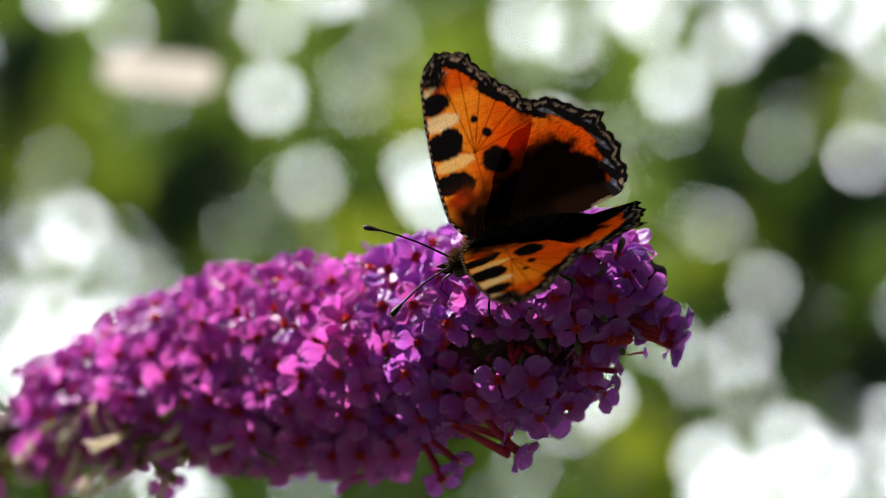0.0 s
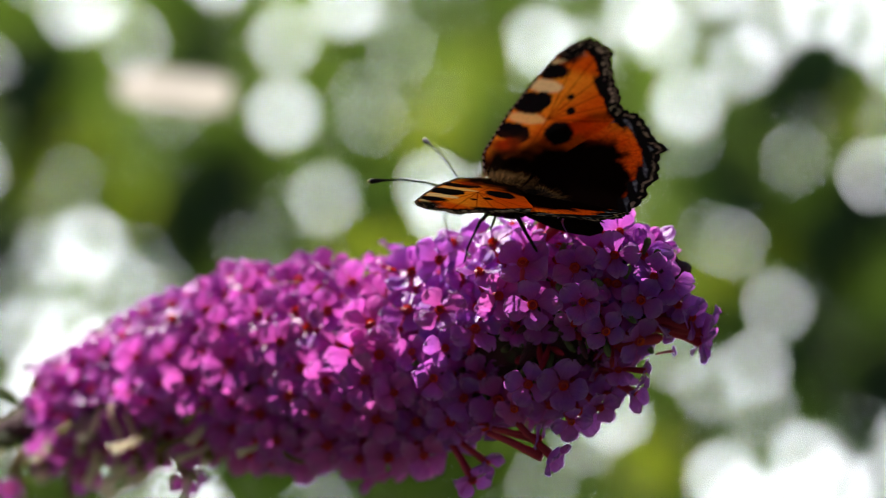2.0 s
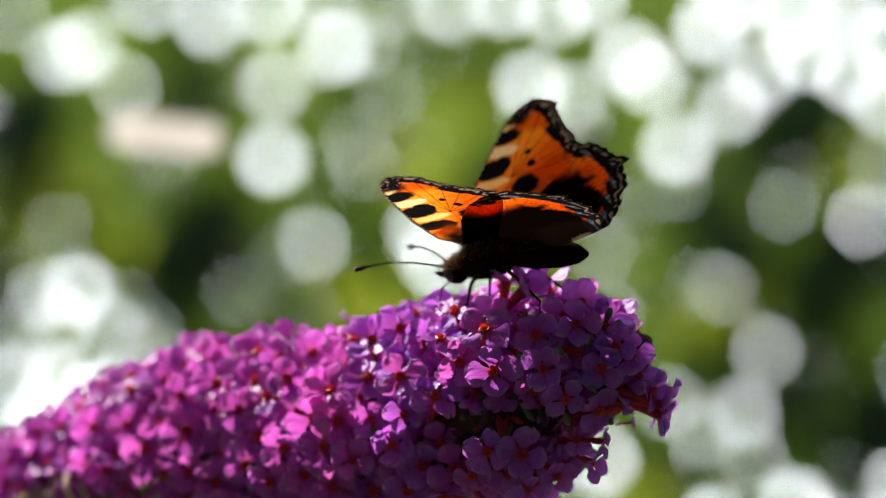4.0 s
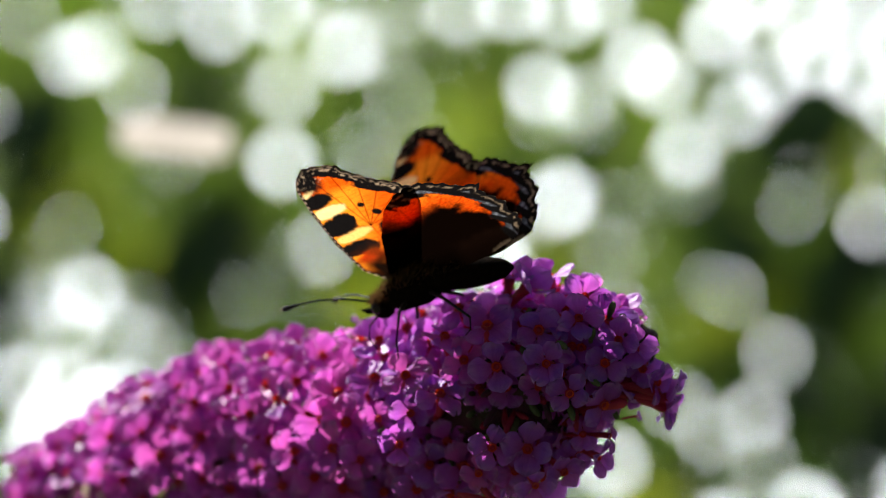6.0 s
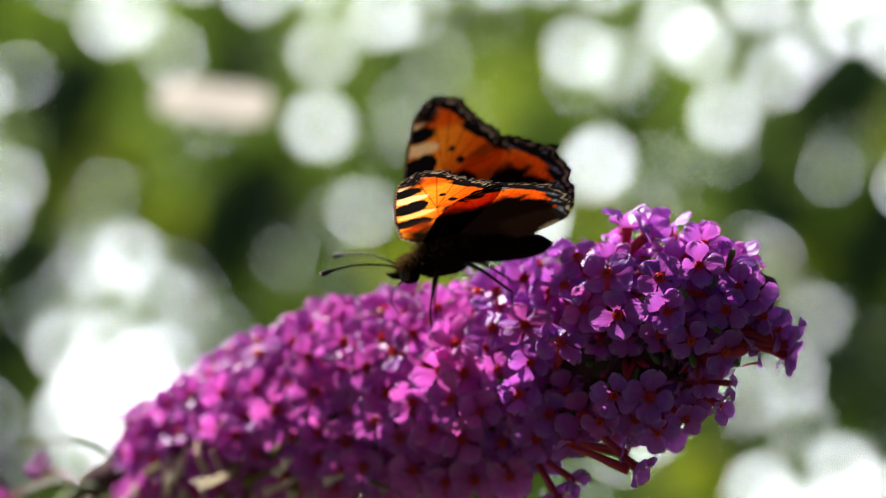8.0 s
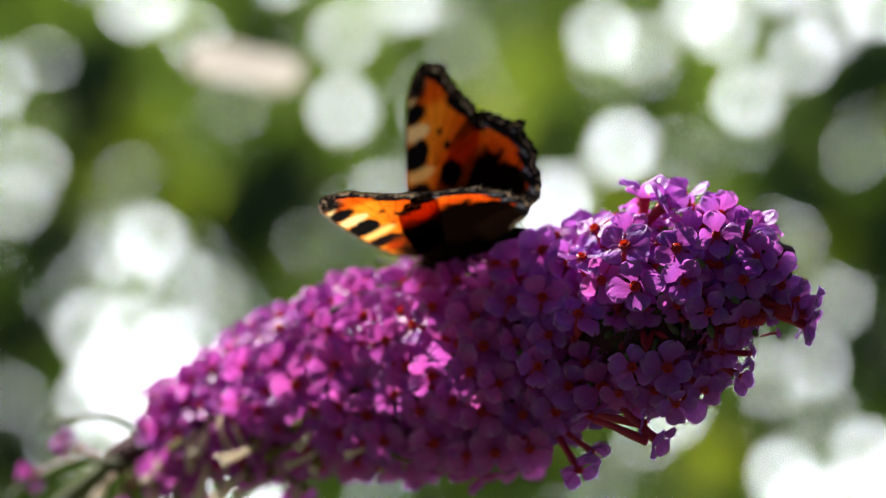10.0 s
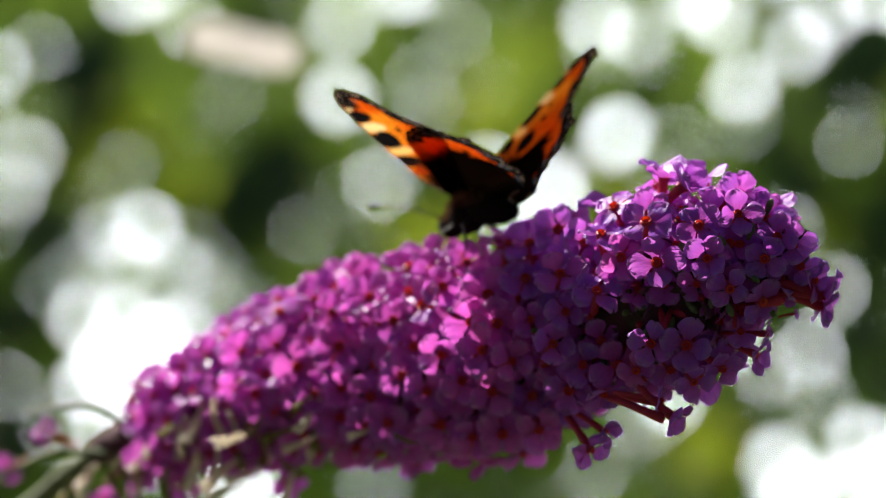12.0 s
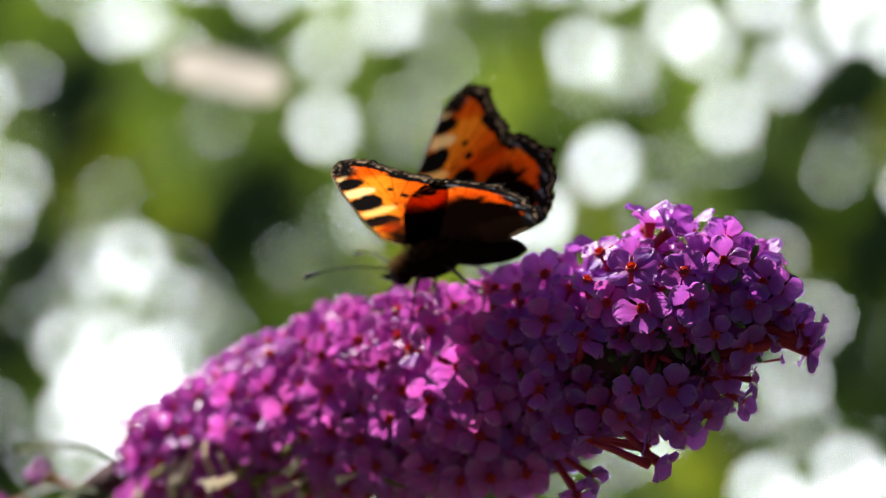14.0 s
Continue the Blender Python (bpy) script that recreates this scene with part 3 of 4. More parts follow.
    for c, n, r in (((16.3, 6.5, 5.4), (0.97, -0.1, -0.22), 3.2), ((16.2, 7.5, 4.2), (0.9, 0.1, -0.42), 2.9), ((15.2, 8.0, 8.0), (0.6, -0.7, 0.15), 2.7), ((15.2, 5.5, 7.2), (0.7, -0.6, -0.2), 2.7), ((12.8, 5.5, 3.4), (0.95, -0.3, 0.0), 0.7),
                    ((8.2, 5.5, -1.2), (0.7, -0.6, -0.4), 2.3), ((9.6, 6.5, 1.2), (0.9, -0.4, -0.1), 1.9), ((-1.6, 5.5, -8.0), (0.75, -0.35, -0.6), 2.6), ((-2.6, 6.5, -6.2), (0.9, -0.35, -0.25), 2.0),
                    ((-10.4, 14, -11.6), (0.35, -0.7, -0.7), 2.7), ((-8.6, 14, -9.5), (0.6, -0.5, -0.5), 2.2), ((4.2, 4.5, -2.8), (0.4, -0.8, -0.5), 2.4), ((0.8, 4.0, -4.2), (0.2, -0.9, -0.5), 2.3),
                    ((-77.2, 76.7, -6.6), (-0.6, -0.5, 0.4), 2.2), ((-82, 82, -11.4), (-0.8, -0.5, -0.2), 2.4), ((-69, 69, -16), (-0.2, -0.7, -0.6), 2.3), ((-62.5, 63, -6), (-0.3, -0.9, 0.1), 2.6),
                    ((-63, 63, -10.3), (-0.3, -0.9, -0.2), 2.6), ((-58.7, 61.7, -14.4), (0, -0.9, -0.4), 2.4), ((-45.3, 55, -14.6), (0.2, -0.9, -0.5), 2.4)):
        floret(c, n, r)

    def lowest(x):
        """Height above which florets stand on the underside."""
        return float(np.interp(x, (-22, -18, -13.4, -11, -7, 0, 3.5, 5.5, 8, 9.5, 12), (-30, -14.5, -9.5, -6.5, -4.8, -4.4, -3.6, -2.2, 0.5, 6.2, 6.8)))

    def spot(near):
        k = rng.randrange(2, 116)
        c, rad, w = AXIS[k, :3], AXIS[k, 3], ways[k]
        a = rng.uniform(0, 2 * math.pi)
        u = np.cross(w, (0, 0, 1.0))
        u /= np.linalg.norm(u)
        radial = math.cos(a) * u + math.sin(a) * np.cross(u, w)
        p = c + radial * rad * (rng.choice((1.03, 0.99, 0.94, 0.87, 0.78)) if near else rng.uniform(0.60, 0.76))
        worn = -60 < p[0] < -39 and p[2] < -3.0 and p[1] < c[1] + 3 and rng.random() < 0.88
        hollow = math.hypot((p[0] + 3.2) / 7.0, (p[2] - 4.3 - 0.18 * p[0]) / 3.4) < (1.55 if near else 0.9) and p[1] < c[1]
        gap = noise.noise(Vector(p) * 0.21 + Vector((3, 1, 7))) > (0.22 if near else 0.33)
        if p[0] > 12.0 or hollow or gap or rng.random() > rad / 14 or p[0] < -65 or worn or p[2] < lowest(p[0]):
            return None
        n = radial * 0.85 - w * 0.15 + np.array((0.15, -0.25, 0.05)) + np.array([rng.gauss(0, 0.30) for _ in range(3)])
        return (p, n, radial, k) if n @ radial > 0.45 * np.linalg.norm(n) else None

    tries = 0
    while len(placed) < 440 and tries < 60000:
        tries += 1
        s = spot(True)
        if s is None or s[2][1] > 0.35:
            continue
        if np.linalg.norm(np.array(placed) - s[0], axis=1).min() < (3.7 if s[3] < 75 else 3.1):
            continue
        if s[0][0] < -44:
            joined_floret(s[0], s[1], rng.uniform(2.4, 3.0))
            placed.append(np.array(s[0]))
        else:
            floret(s[0], s[1], rng.uniform(2.8, 3.4), True)
    inner = []
    for near, count, gap in ((True, 150, 3.4), (False, 300, 2.9)):
        tries = 0
        n0 = len(inner)
        while len(inner) - n0 < count and tries < 12000:
            tries += 1
            s = spot(near)
            if s is None or (near and s[2][1] < 0.35):
                continue
            if inner and np.linalg.norm(np.array(inner) - s[0], axis=1).min() < gap:
                continue
            joined_floret(s[0], s[1], rng.uniform(2.2, 3.0))
            inner.append(s[0])
    me = mesh_of("inner_flower_mass", crowd[0], crowd[1], PETAL)
    me.materials.append(TUBE)
    me.materials.append(THROAT)
    me.attributes.new("along", "FLOAT", "POINT").data.foreach_set("value", crowd[3])
    me.polygons.foreach_set("material_index", crowd[2])
    tagged(part_of("inner_flower_mass", me, spike, None, "crowded violet florets deep in the spike"), "crowded violet florets deep in the spike", kind="stuff")
    for path in ([(-64.7, 71, -7.1), (-71, 74, -3.5), (-79.6, 79, -4.3)], [(-66.9, 72.4, -10.3), (-76, 77.6, -9.5), (-85.7, 84, -14.2)]):
        q = smooth_path(path, 10)
        part_of("side_stalk", tube_mesh("side_stalk", scaled(q), [0.45 * MM] * 10, STEM, 7), spike, label="thin side stalk at the old end")
    # long crimson tubes bare under the tip, and one unopened bud
    for path, radii in (([(6.5, 7.5, 7.4), (9.5, 6.9, 7.2), (12.5, 6.5, 6.8), (15.4, 6.3, 6.0)], (0.40, 0.44, 0.50, 0.62)), ([(6.5, 8.5, 6.4), (10, 7.8, 6.3), (13, 7.4, 5.9), (15.6, 7.2, 5.2)], (0.38, 0.42, 0.48, 0.58)),
                        ([(6, 9.5, 6.9), (9, 9.2, 6.8), (12, 9, 6.6), (14.6, 8.6, 6.4)], (0.4, 0.42, 0.45, 0.5)), ([(5.8, 6.2, 4.3), (7.6, 5.7, 4.4), (9.4, 5.4, 4.7), (10.4, 5.3, 4.9), (11.0, 5.3, 5.0), (11.6, 5.3, 5.1)], (0.45, 0.48, 0.50, 0.64, 0.66, 0.25)),
                        ([(-8.6, 9.5, -5.6), (-6.4, 8, -6.4), (-4.4, 6.6, -7.4), (-2.6, 5.9, -8.2)], (0.36, 0.42, 0.5, 0.62)), ([(-8, 10.5, -5.2), (-5.6, 9, -5.8), (-3.8, 7.4, -6.2), (-2.8, 6.8, -6.4)], (0.34, 0.38, 0.44, 0.5))):
        part_of("corolla_tube", tube_mesh("corolla_tube", scaled(path), [MM * r for r in radii], TUBE, 9), spike, label="bare crimson corolla tube")
    # stalks, calyces and dark unopened tubes in the bare hollow under the tip
    for i in range(64):
        x = rng.uniform(-12, 6)
        k = int(np.argmin(np.abs(centres[:, 0] - x)))
        c, rad = AXIS[k, :3], AXIS[k, 3]
        d = np.array((rng.uniform(-0.6, 0.7), -1.0, rng.uniform(-0.95, 0.05)))
        d /= np.linalg.norm(d)
        reach = rng.uniform(0.72, 0.98)
        q = smooth_path([c + d * rad * 0.45, c + d * rad * 0.62 + (0, 0, 0.5), c + d * rad * reach + (rng.uniform(-1.2, 1.2), 0, rng.uniform(-0.6, 1.2))], 8)
        crimson = i % 3 == 0
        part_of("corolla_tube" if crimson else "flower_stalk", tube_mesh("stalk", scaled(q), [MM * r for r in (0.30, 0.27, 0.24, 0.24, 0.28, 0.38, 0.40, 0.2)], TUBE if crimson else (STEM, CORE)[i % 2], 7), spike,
                label="bare crimson corolla tube" if crimson else "short green floret stalk with a calyx")
    for i in range(26):
        k = rng.randrange(14, 60)
        a, c, rad = rng.uniform(-1.1, 0.9), AXIS[k, :3], AXIS[k, 3]
        d = np.array((rng.uniform(-0.35, 0.35), -math.cos(a), math.sin(a)))
        q = smooth_path([c + d * rad * 0.5, c + d * rad * 0.72 + (0, 0, 0.6), c + d * rad * rng.uniform(0.84, 0.95) + (rng.uniform(-1, 1), 0, rng.uniform(0, 1.5))], 8)
        part_of("flower_stalk", tube_mesh("flower_stalk", scaled(q), [MM * r for r in (0.3, 0.28, 0.26, 0.25, 0.3, 0.42, 0.45, 0.25)], STEM, 7), spike, label="short green floret stalk with a calyx")
    # withered florets at the old end
    dry = [withered_mesh(i, m) for m in (DRY, OLIVE) for i in range(3)]
    for x, z, dx, dz, length, kind in WITHERED:
        k = int(np.argmin(np.abs(centres[:, 0] - x)))
        y = AXIS[k, 1] - AXIS[k, 3] * math.sqrt(max(0.2, 1 - ((z - AXIS[k, 2]) / (AXIS[k, 3] * 1.15)) ** 2)) - 2.8
        d = Vector((dx, rng.uniform(-0.25, 0.05), dz)).normalized()
        m = Matrix.Translation(Vector((x, y, z)) * MM) @ d.to_track_quat("Z", "Y").to_matrix().to_4x4() @ pose(0, 0, 0, 0, 0, rng.uniform(0, 360)) @ Matrix.Scale(0.8 * length * MM, 4)
        part_of("withered_floret", dry[kind * 3 + rng.randrange(3)], spike, m, "dry olive withered floret" if kind else "dry cream withered floret")
    for i in range(40):
        k = rng.randrange(70, 114)
        c = AXIS[k, :3]
        d = Vector((rng.uniform(-0.6, 0.6), rng.uniform(-1, -0.2), rng.uniform(-1.2, -0.25))).normalized()
        p = Vector(c) + d * AXIS[k, 3] * rng.uniform(0.5, 0.8)
        kind = rng.randrange(2)
        m = Matrix.Translation(p * MM) @ d.to_track_quat("Z", "Y").to_matrix().to_4x4() @ Matrix.Scale(rng.uniform(3.5, 5.5) * MM, 4)
        part_of("withered_floret", dry[kind * 3 + rng.randrange(3)], spike, m, "dry olive withered floret" if kind else "dry cream withered floret")
    return spike


def branch():
    path = smooth_path([(-0.140, 0.150, 1.093), (-0.18, 0.18, 1.00), (-0.22, 0.20, 0.80), (-0.25, 0.22, 0.40), (-0.26, 0.23, -0.02)], 24)
    ob = new("buddleia_branch", tube_mesh("buddleia_branch", path, [0.002 + 0.006 * i / 24 for i in range(24)], BARK, 10))
    tagged(ob, "slender brown buddleia branch that carries the spike", "branch")


# ---- butterfly ----
FW_OUTLINE = [(0.4, 6.6), (3.4, 8.1), (9.3, 7.9), (15.5, 7.0), (20.5, 5.9), (22.4, 4.8), (23.6, 3.2), (22.9, 1.3), (22.3, -0.5), (21.0, -0.6), (19.3, -1.6), (17.6, -2.6),
              (16.1, -4.0), (14.5, -4.7), (13.9, -5.4), (11.5, -4.7), (9.3, -3.4), (6.2, -1.4), (3.0, 0.6), (0.3, 2.4)]
HW_OUTLINE = [(0.4, 5.0), (2.0, 5.6), (8.1, 2.4), (12.4, -0.9), (13.8, -3.0), (14.3, -5.2), (14.0, -7.0), (12.4, -9.0), (11.2, -10.2), (10.4, -12.5), (9.2, -11.7), (7.2, -12.5),
              (5.6, -13.0), (4.6, -12.3), (3.0, -12.8), (1.6, -12.3), (0.7, -11.0), (0.3, -7.0), (0.2, -2.0), (0.2, 2.0)]
ORANGE, AMBER, CREAM = np.array((0.74, 0.085, 0.004)), np.array((0.95, 0.28, 0.015)), np.array((0.95, 0.66, 0.28))
BLACK, BROWN, BLUE, BUFF = np.array((0.006, 0.005, 0.005)), np.array((0.016, 0.007, 0.004)), np.array((0.17, 0.18, 0.21)), np.array((0.50, 0.36, 0.24))


def line_distance(p, line):
    a, b = np.array(line[:-1], float), np.array(line[1:], float)
    d = b - a
    t = np.clip(((p[:, None] - a) * d).sum(2) / (d * d).sum(1), 0, 1)
    return np.linalg.norm(p[:, None] - (a + t[..., None] * d), axis=2).min(1)


def soft(x, lo, hi):
    t = np.clip((x - lo) / (hi - lo), 0, 1)
    return (t * t * (3 - 2 * t))[:, None]


def wobble(p, scale, seed):
    return np.array([noise.noise((x * scale, y * scale, seed)) for x, y in p])


def lay(base, colour, mask):
    return base * (1 - mask) + colour * mask


def forewing_colours(p):
    w, fine = wobble(p, 0.9, 1.0), wobble(p, 2.6, 4.0)
    col = lay(np.tile(ORANGE * (1, 1.15, 1), (len(p), 1)), AMBER, soft(0.6 * p[:, 0] + 1.2 * p[:, 1] + w, 6, 12.5) * (1 - soft(p[:, 0], 17, 19)))

    def spot(x, y, rx, ry, colour, edge=0.16, turn=0.0):
        nonlocal col
        c, s = math.cos(turn), math.sin(turn)
        dx, dy = p[:, 0] - x, p[:, 1] - y
        d = np.hypot((c * dx + s * dy) / rx, (-s * dx + c * dy) / ry) + 0.16 * w + 0.10 * fine
        col = lay(col, colour, 1 - soft(d, 1 - edge, 1 + edge))

    ripple = soft(np.array([noise.noise((x * 3.2, y * 0.9, 7.0)) for x, y in p]), 0.05, 0.45)
    col = lay(col, col * (0.86, 0.62, 0.5), 0.8 * ripple)
    # veins
    for x, y in ((21.5, 3.5), (20.6, 1.2), (18.6, -0.8), (16.6, -2.4), (14.6, -3.8), (12.0, -4.6)):
        col = lay(col, col * (0.35, 0.22, 0.22), 0.75 * (1 - soft(line_distance(p, [(10.2, 2.6), (x, y)]), 0.04, 0.14)))
    col = lay(col, col * (0.45, 0.3, 0.3), 0.6 * (1 - soft(line_distance(p, [(2.0, 3.5), (7.0, 2.8), (10.2, 2.6), (11.0, 4.4)]), 0.04, 0.13)))
    spot(15.1, 5.2, 1.0, 2.3, CREAM)
    spot(9.8, 5.2, 0.85, 2.3, CREAM * (1, 0.82, 0.55))
    spot(17.6, 5.3, 1.4, 2.1, BLACK)
    spot(19.3, 5.2, 0.42, 1.2, CREAM, 0.25, 0.4)
    spot(12.2, 6.0, 1.75, 2.6, BLACK, 0.12)
    spot(12.6, 4.6, 1.6, 1.3, BLACK, 0.12)
    spot(7.5, 6.1, 1.35, 2.4, BLACK, 0.12)
    spot(7.0, 4.8, 1.2, 1.3, BLACK, 0.12)
    spot(14.2, 1.4, 0.5, 0.45, BLACK, 0.3)
    spot(12.2, 0.5, 0.6, 0.55, BLACK, 0.3)
    spot(8.6, 0.5, 1.75, 1.75, BLACK)
    spot(5.2, 5.6, 1.1, 1.7, ORANGE * (0.9, 0.4, 0.6), 0.4)
    spot(21.4, 4.4, 2.4, 1.8, BLACK, 0.3)
    col = lay(col, BUFF, 0.55 * soft(wobble(p, 3.0, 41.0), 0.1, 0.35) * soft(p[:, 0], 20.0, 21.5))
    root = np.hypot(p[:, 0] * 0.9, (p[:, 1] - 4.0) * 1.1)
    col = lay(col, ORANGE * (0.16, 0.3, 1), 0.8 * (1 - soft(root + 0.9 * w, 4.6, 7.6)))
    col = lay(col, BROWN * 0.45, 1 - soft(root + 0.9 * w, 3.2, 5.6))
    col = lay(col, BROWN * 0.5, 1 - soft(line_distance(p, [(0, 2.0), (4.5, -0.4)]) + 0.4 * w, 1.4, 3.2))
    rim = line_distance(p, FW_OUTLINE[5:15]) + 0.25 * w + 0.18 * fine
    scallop = 0.35 * np.cos((p[:, 0] * 0.75 - p[:, 1] * 0.6) * 3.1)
    col = lay(col, BLACK, 1 - soft(rim + scallop, 1.75, 2.1))
    patchy = soft(wobble(p, 1.7, 21.0) + 0.5 * fine, -0.1, 0.35)
    col = lay(col, BUFF, 0.6 * patchy * (1 - soft(np.abs(rim - 0.8) + 0.2 * fine, 0.12, 0.36)))
    col = lay(col, BUFF * 0.5, 0.6 * (1 - patchy) * (1 - soft(np.abs(rim - 0.3), 0.05, 0.2)))
    edge = line_distance(p, FW_OUTLINE[:6])
    col = lay(col, BLACK, 1 - soft(edge + 0.2 * fine, 0.30, 0.5))
    col = lay(col, BUFF, 0.6 * (1 - soft(edge, 0.22, 0.34)) * (soft(np.sin(p[:, 0] * 7.0), 0.0, 0.6)))
    return col


def hindwing_colours(p):
    w, fine = wobble(p, 0.8, 9.0), wobble(p, 2.6, 12.0)
    rim = line_distance(p, HW_OUTLINE[4:16]) + 0.2 * fine
    band = np.minimum(line_distance(p, HW_OUTLINE[4:11]), 1.9 * line_distance(p, HW_OUTLINE[10:16])) + 0.2 * fine
    col = lay(np.tile(ORANGE, (len(p), 1)), AMBER, 0.5 * soft(p[:, 0] + 0.5 * w, 9.5, 12.5))
    for x, y in ((14, -6.2), (12.2, -9), (10.6, -11.6), (7.4, -12), (4.8, -12.2), (13.4, -2.5)):
        col = lay(col, col * 0.5, 0.6 * (1 - soft(line_distance(p, [(5.0, -2.5), (x, y)]), 0.04, 0.13)))
    ripple = soft(np.array([noise.noise((x * 2.6, y * 1.2, 17.0)) for x, y in p]), 0.0, 0.4)
    col = lay(col, col * (0.80, 0.58, 0.5), 0.9 * ripple)
    crinkle = soft(np.array([noise.noise((x * 7.0, y * 2.4, 23.0)) for x, y in p]), 0.02, 0.3)
    col = lay(col, col * (0.6, 0.45, 0.4), 0.7 * crinkle)
    smoky = soft(band + 1.1 * w + 0.6 * fine, 2.7, 5.2) * (1 - soft(p[:, 0] + 0.35 * p[:, 1] + 0.6 * w, 7.0, 9.4))
    col = lay(col, ORANGE * (0.08, 0.12, 0.6), 0.85 * smoky)
    col = lay(col, BROWN * (0.14, 0.13, 0.12), soft(band + 0.7 * w, 3.2, 4.6) * (1 - soft(p[:, 0] + 0.35 * p[:, 1] + 0.6 * w, 6.5, 9.0)))
    col = lay(col, BROWN * 0.35, 1 - soft(p[:, 0] + 0.5 * w, 1.6, 3.0))
    outer = line_distance(p, HW_OUTLINE[3:11])
    col = lay(col, BROWN * 0.14, soft(outer + 0.6 * w, 3.3, 4.6) * soft(p[:, 1], -5.0, -2.5))
    col = lay(col, BUFF * 0.7, 0.3 * (1 - soft(line_distance(p, [(0.3, -8.0), (0.8, -11.6)]) + 0.15 * fine, 0.12, 0.4)))
    lun = 0.30 * np.cos((p[:, 0] * 0.62 - p[:, 1] * 0.75) * 4.0)
    col = lay(col, BLACK, 1 - soft(rim + lun, 1.9, 2.25))
    spots = soft(np.cos((p[:, 0] * 0.62 - p[:, 1] * 0.75) * 4.0), 0.1, 0.7)
    patchy = soft(wobble(p, 1.5, 31.0) + 0.4 * fine, -0.2, 0.3)
    col = lay(col, BLUE, 0.8 * (0.35 + 0.65 * patchy) * (1 - soft(np.abs(rim - 1.35) + 0.15 * fine, 0.15, 0.42)) * spots)
    col = lay(col, BUFF * 0.6, 0.6 * patchy * (1 - soft(np.abs(rim - 0.45) + 0.1 * fine, 0.08, 0.22)))
    return col


def wing_mesh(name, outline, root, side, paint, rim_from, rim_to, drop):
    """A wing as a fan from its root, side +1 or -1, with a scalloped outer rim and a slight camber; millimetres turned to metres."""
    ns, nr = 400, 96
    line = []
    for a, b in zip(outline, outline[1:] + outline[:1]):
        line.append((a, b, math.dist(a, b)))
    total = sum(q[2] for q in line)
    edge, along, walked = [], [], 0.0
    for i, (a, b, length) in enumerate(line):
        k = max(2, round(ns * length / total))
        for j in range(k):
            u = j / k
            edge.append((a[0] + (b[0] - a[0]) * u, a[1] + (b[1] - a[1]) * u))
            along.append((walked + length * u, rim_from <= i < rim_to))
        walked += length
    edge = np.array(edge)
    for _ in range(2):
        edge = 0.25 * np.roll(edge, 1, 0) + 0.5 * edge + 0.25 * np.roll(edge, -1, 0)
    out = edge - np.array(root)
    out /= np.linalg.norm(out, axis=1)[:, None]
    rip = np.array([0.34 * abs(math.sin(s * 2.1)) + 0.05 * math.sin(s * 9) if on else 0.0 for s, on in along])
    edge = edge + out * rip[:, None]
    n = len(edge)
    flat = np.concatenate([np.array(root) + (edge - np.array(root)) * (r / nr) for r in range(1, nr + 1)] + [np.array([root])])
    verts = []
    for x, y in flat:
        z = drop - (0.35 * (2.5 - x) ** 2 if drop < 0 and x < 2.5 and y < 1 else 0) + 0.035 * x * (1 - x / 26) + 0.12 * math.sin(y * 0.6) * min(1, x / 6) + 0.05 * noise.noise((x * 0.5, y * 0.5, 3))
        verts.append((side * (x - 1.0) * MM, y * MM, z * MM))
    faces = []
    for r in range(nr - 1):
        for k in range(n):
            k2 = (k + 1) % n
            faces.append((r * n + k, (r + 1) * n + k, (r + 1) * n + k2, r * n + k2))
    faces += [(len(flat) - 1, k, (k + 1) % n) for k in range(n)]
    me = mesh_of(name, verts, faces, WING)
    col = np.clip(paint(flat), 0, 1)
    att = me.attributes.new("scales", "FLOAT_COLOR", "POINT")
    att.data.foreach_set("color", np.concatenate([col, np.ones((len(col), 1))], axis=1).astype(np.float32).ravel())
    return me


def hinge(side, degrees):
    """The pose of a wing on the body, raised by that many degrees."""
    return pose(side * 1.0 * MM, 0, 1.0 * MM, 0, -side * degrees, 0)


def fur_mesh(rng, count, spots, length):
    verts, faces = [], []
    for _ in range(count):
        c, size, way = rng.choice(spots)
        d = Vector([rng.gauss(0, 1) for _ in range(3)]).normalized()
        if d.z < 0.1:
            d.z = 0.1 - d.z
        p = Vector(c) + Vector((d.x * size[0], d.y * size[1], d.z * size[2]))
        t = (d + Vector(way) + Vector([rng.gauss(0, 0.3) for _ in range(3)])).normalized() * rng.uniform(0.5, 1.0) * length
        s = t.cross((0.3, 0.2, 1)).normalized() * 0.035
        k = len(verts)
        verts += [(p + s) * MM, (p - s) * MM, (p + t * 0.6 + s * 0.6) * MM, (p + t * 0.6 - s * 0.6) * MM, (p + t) * MM]
        faces += [(k, k + 1, k + 3, k + 2), (k + 2, k + 3, k + 4)]
    return mesh_of("fur", verts, faces, FUR)


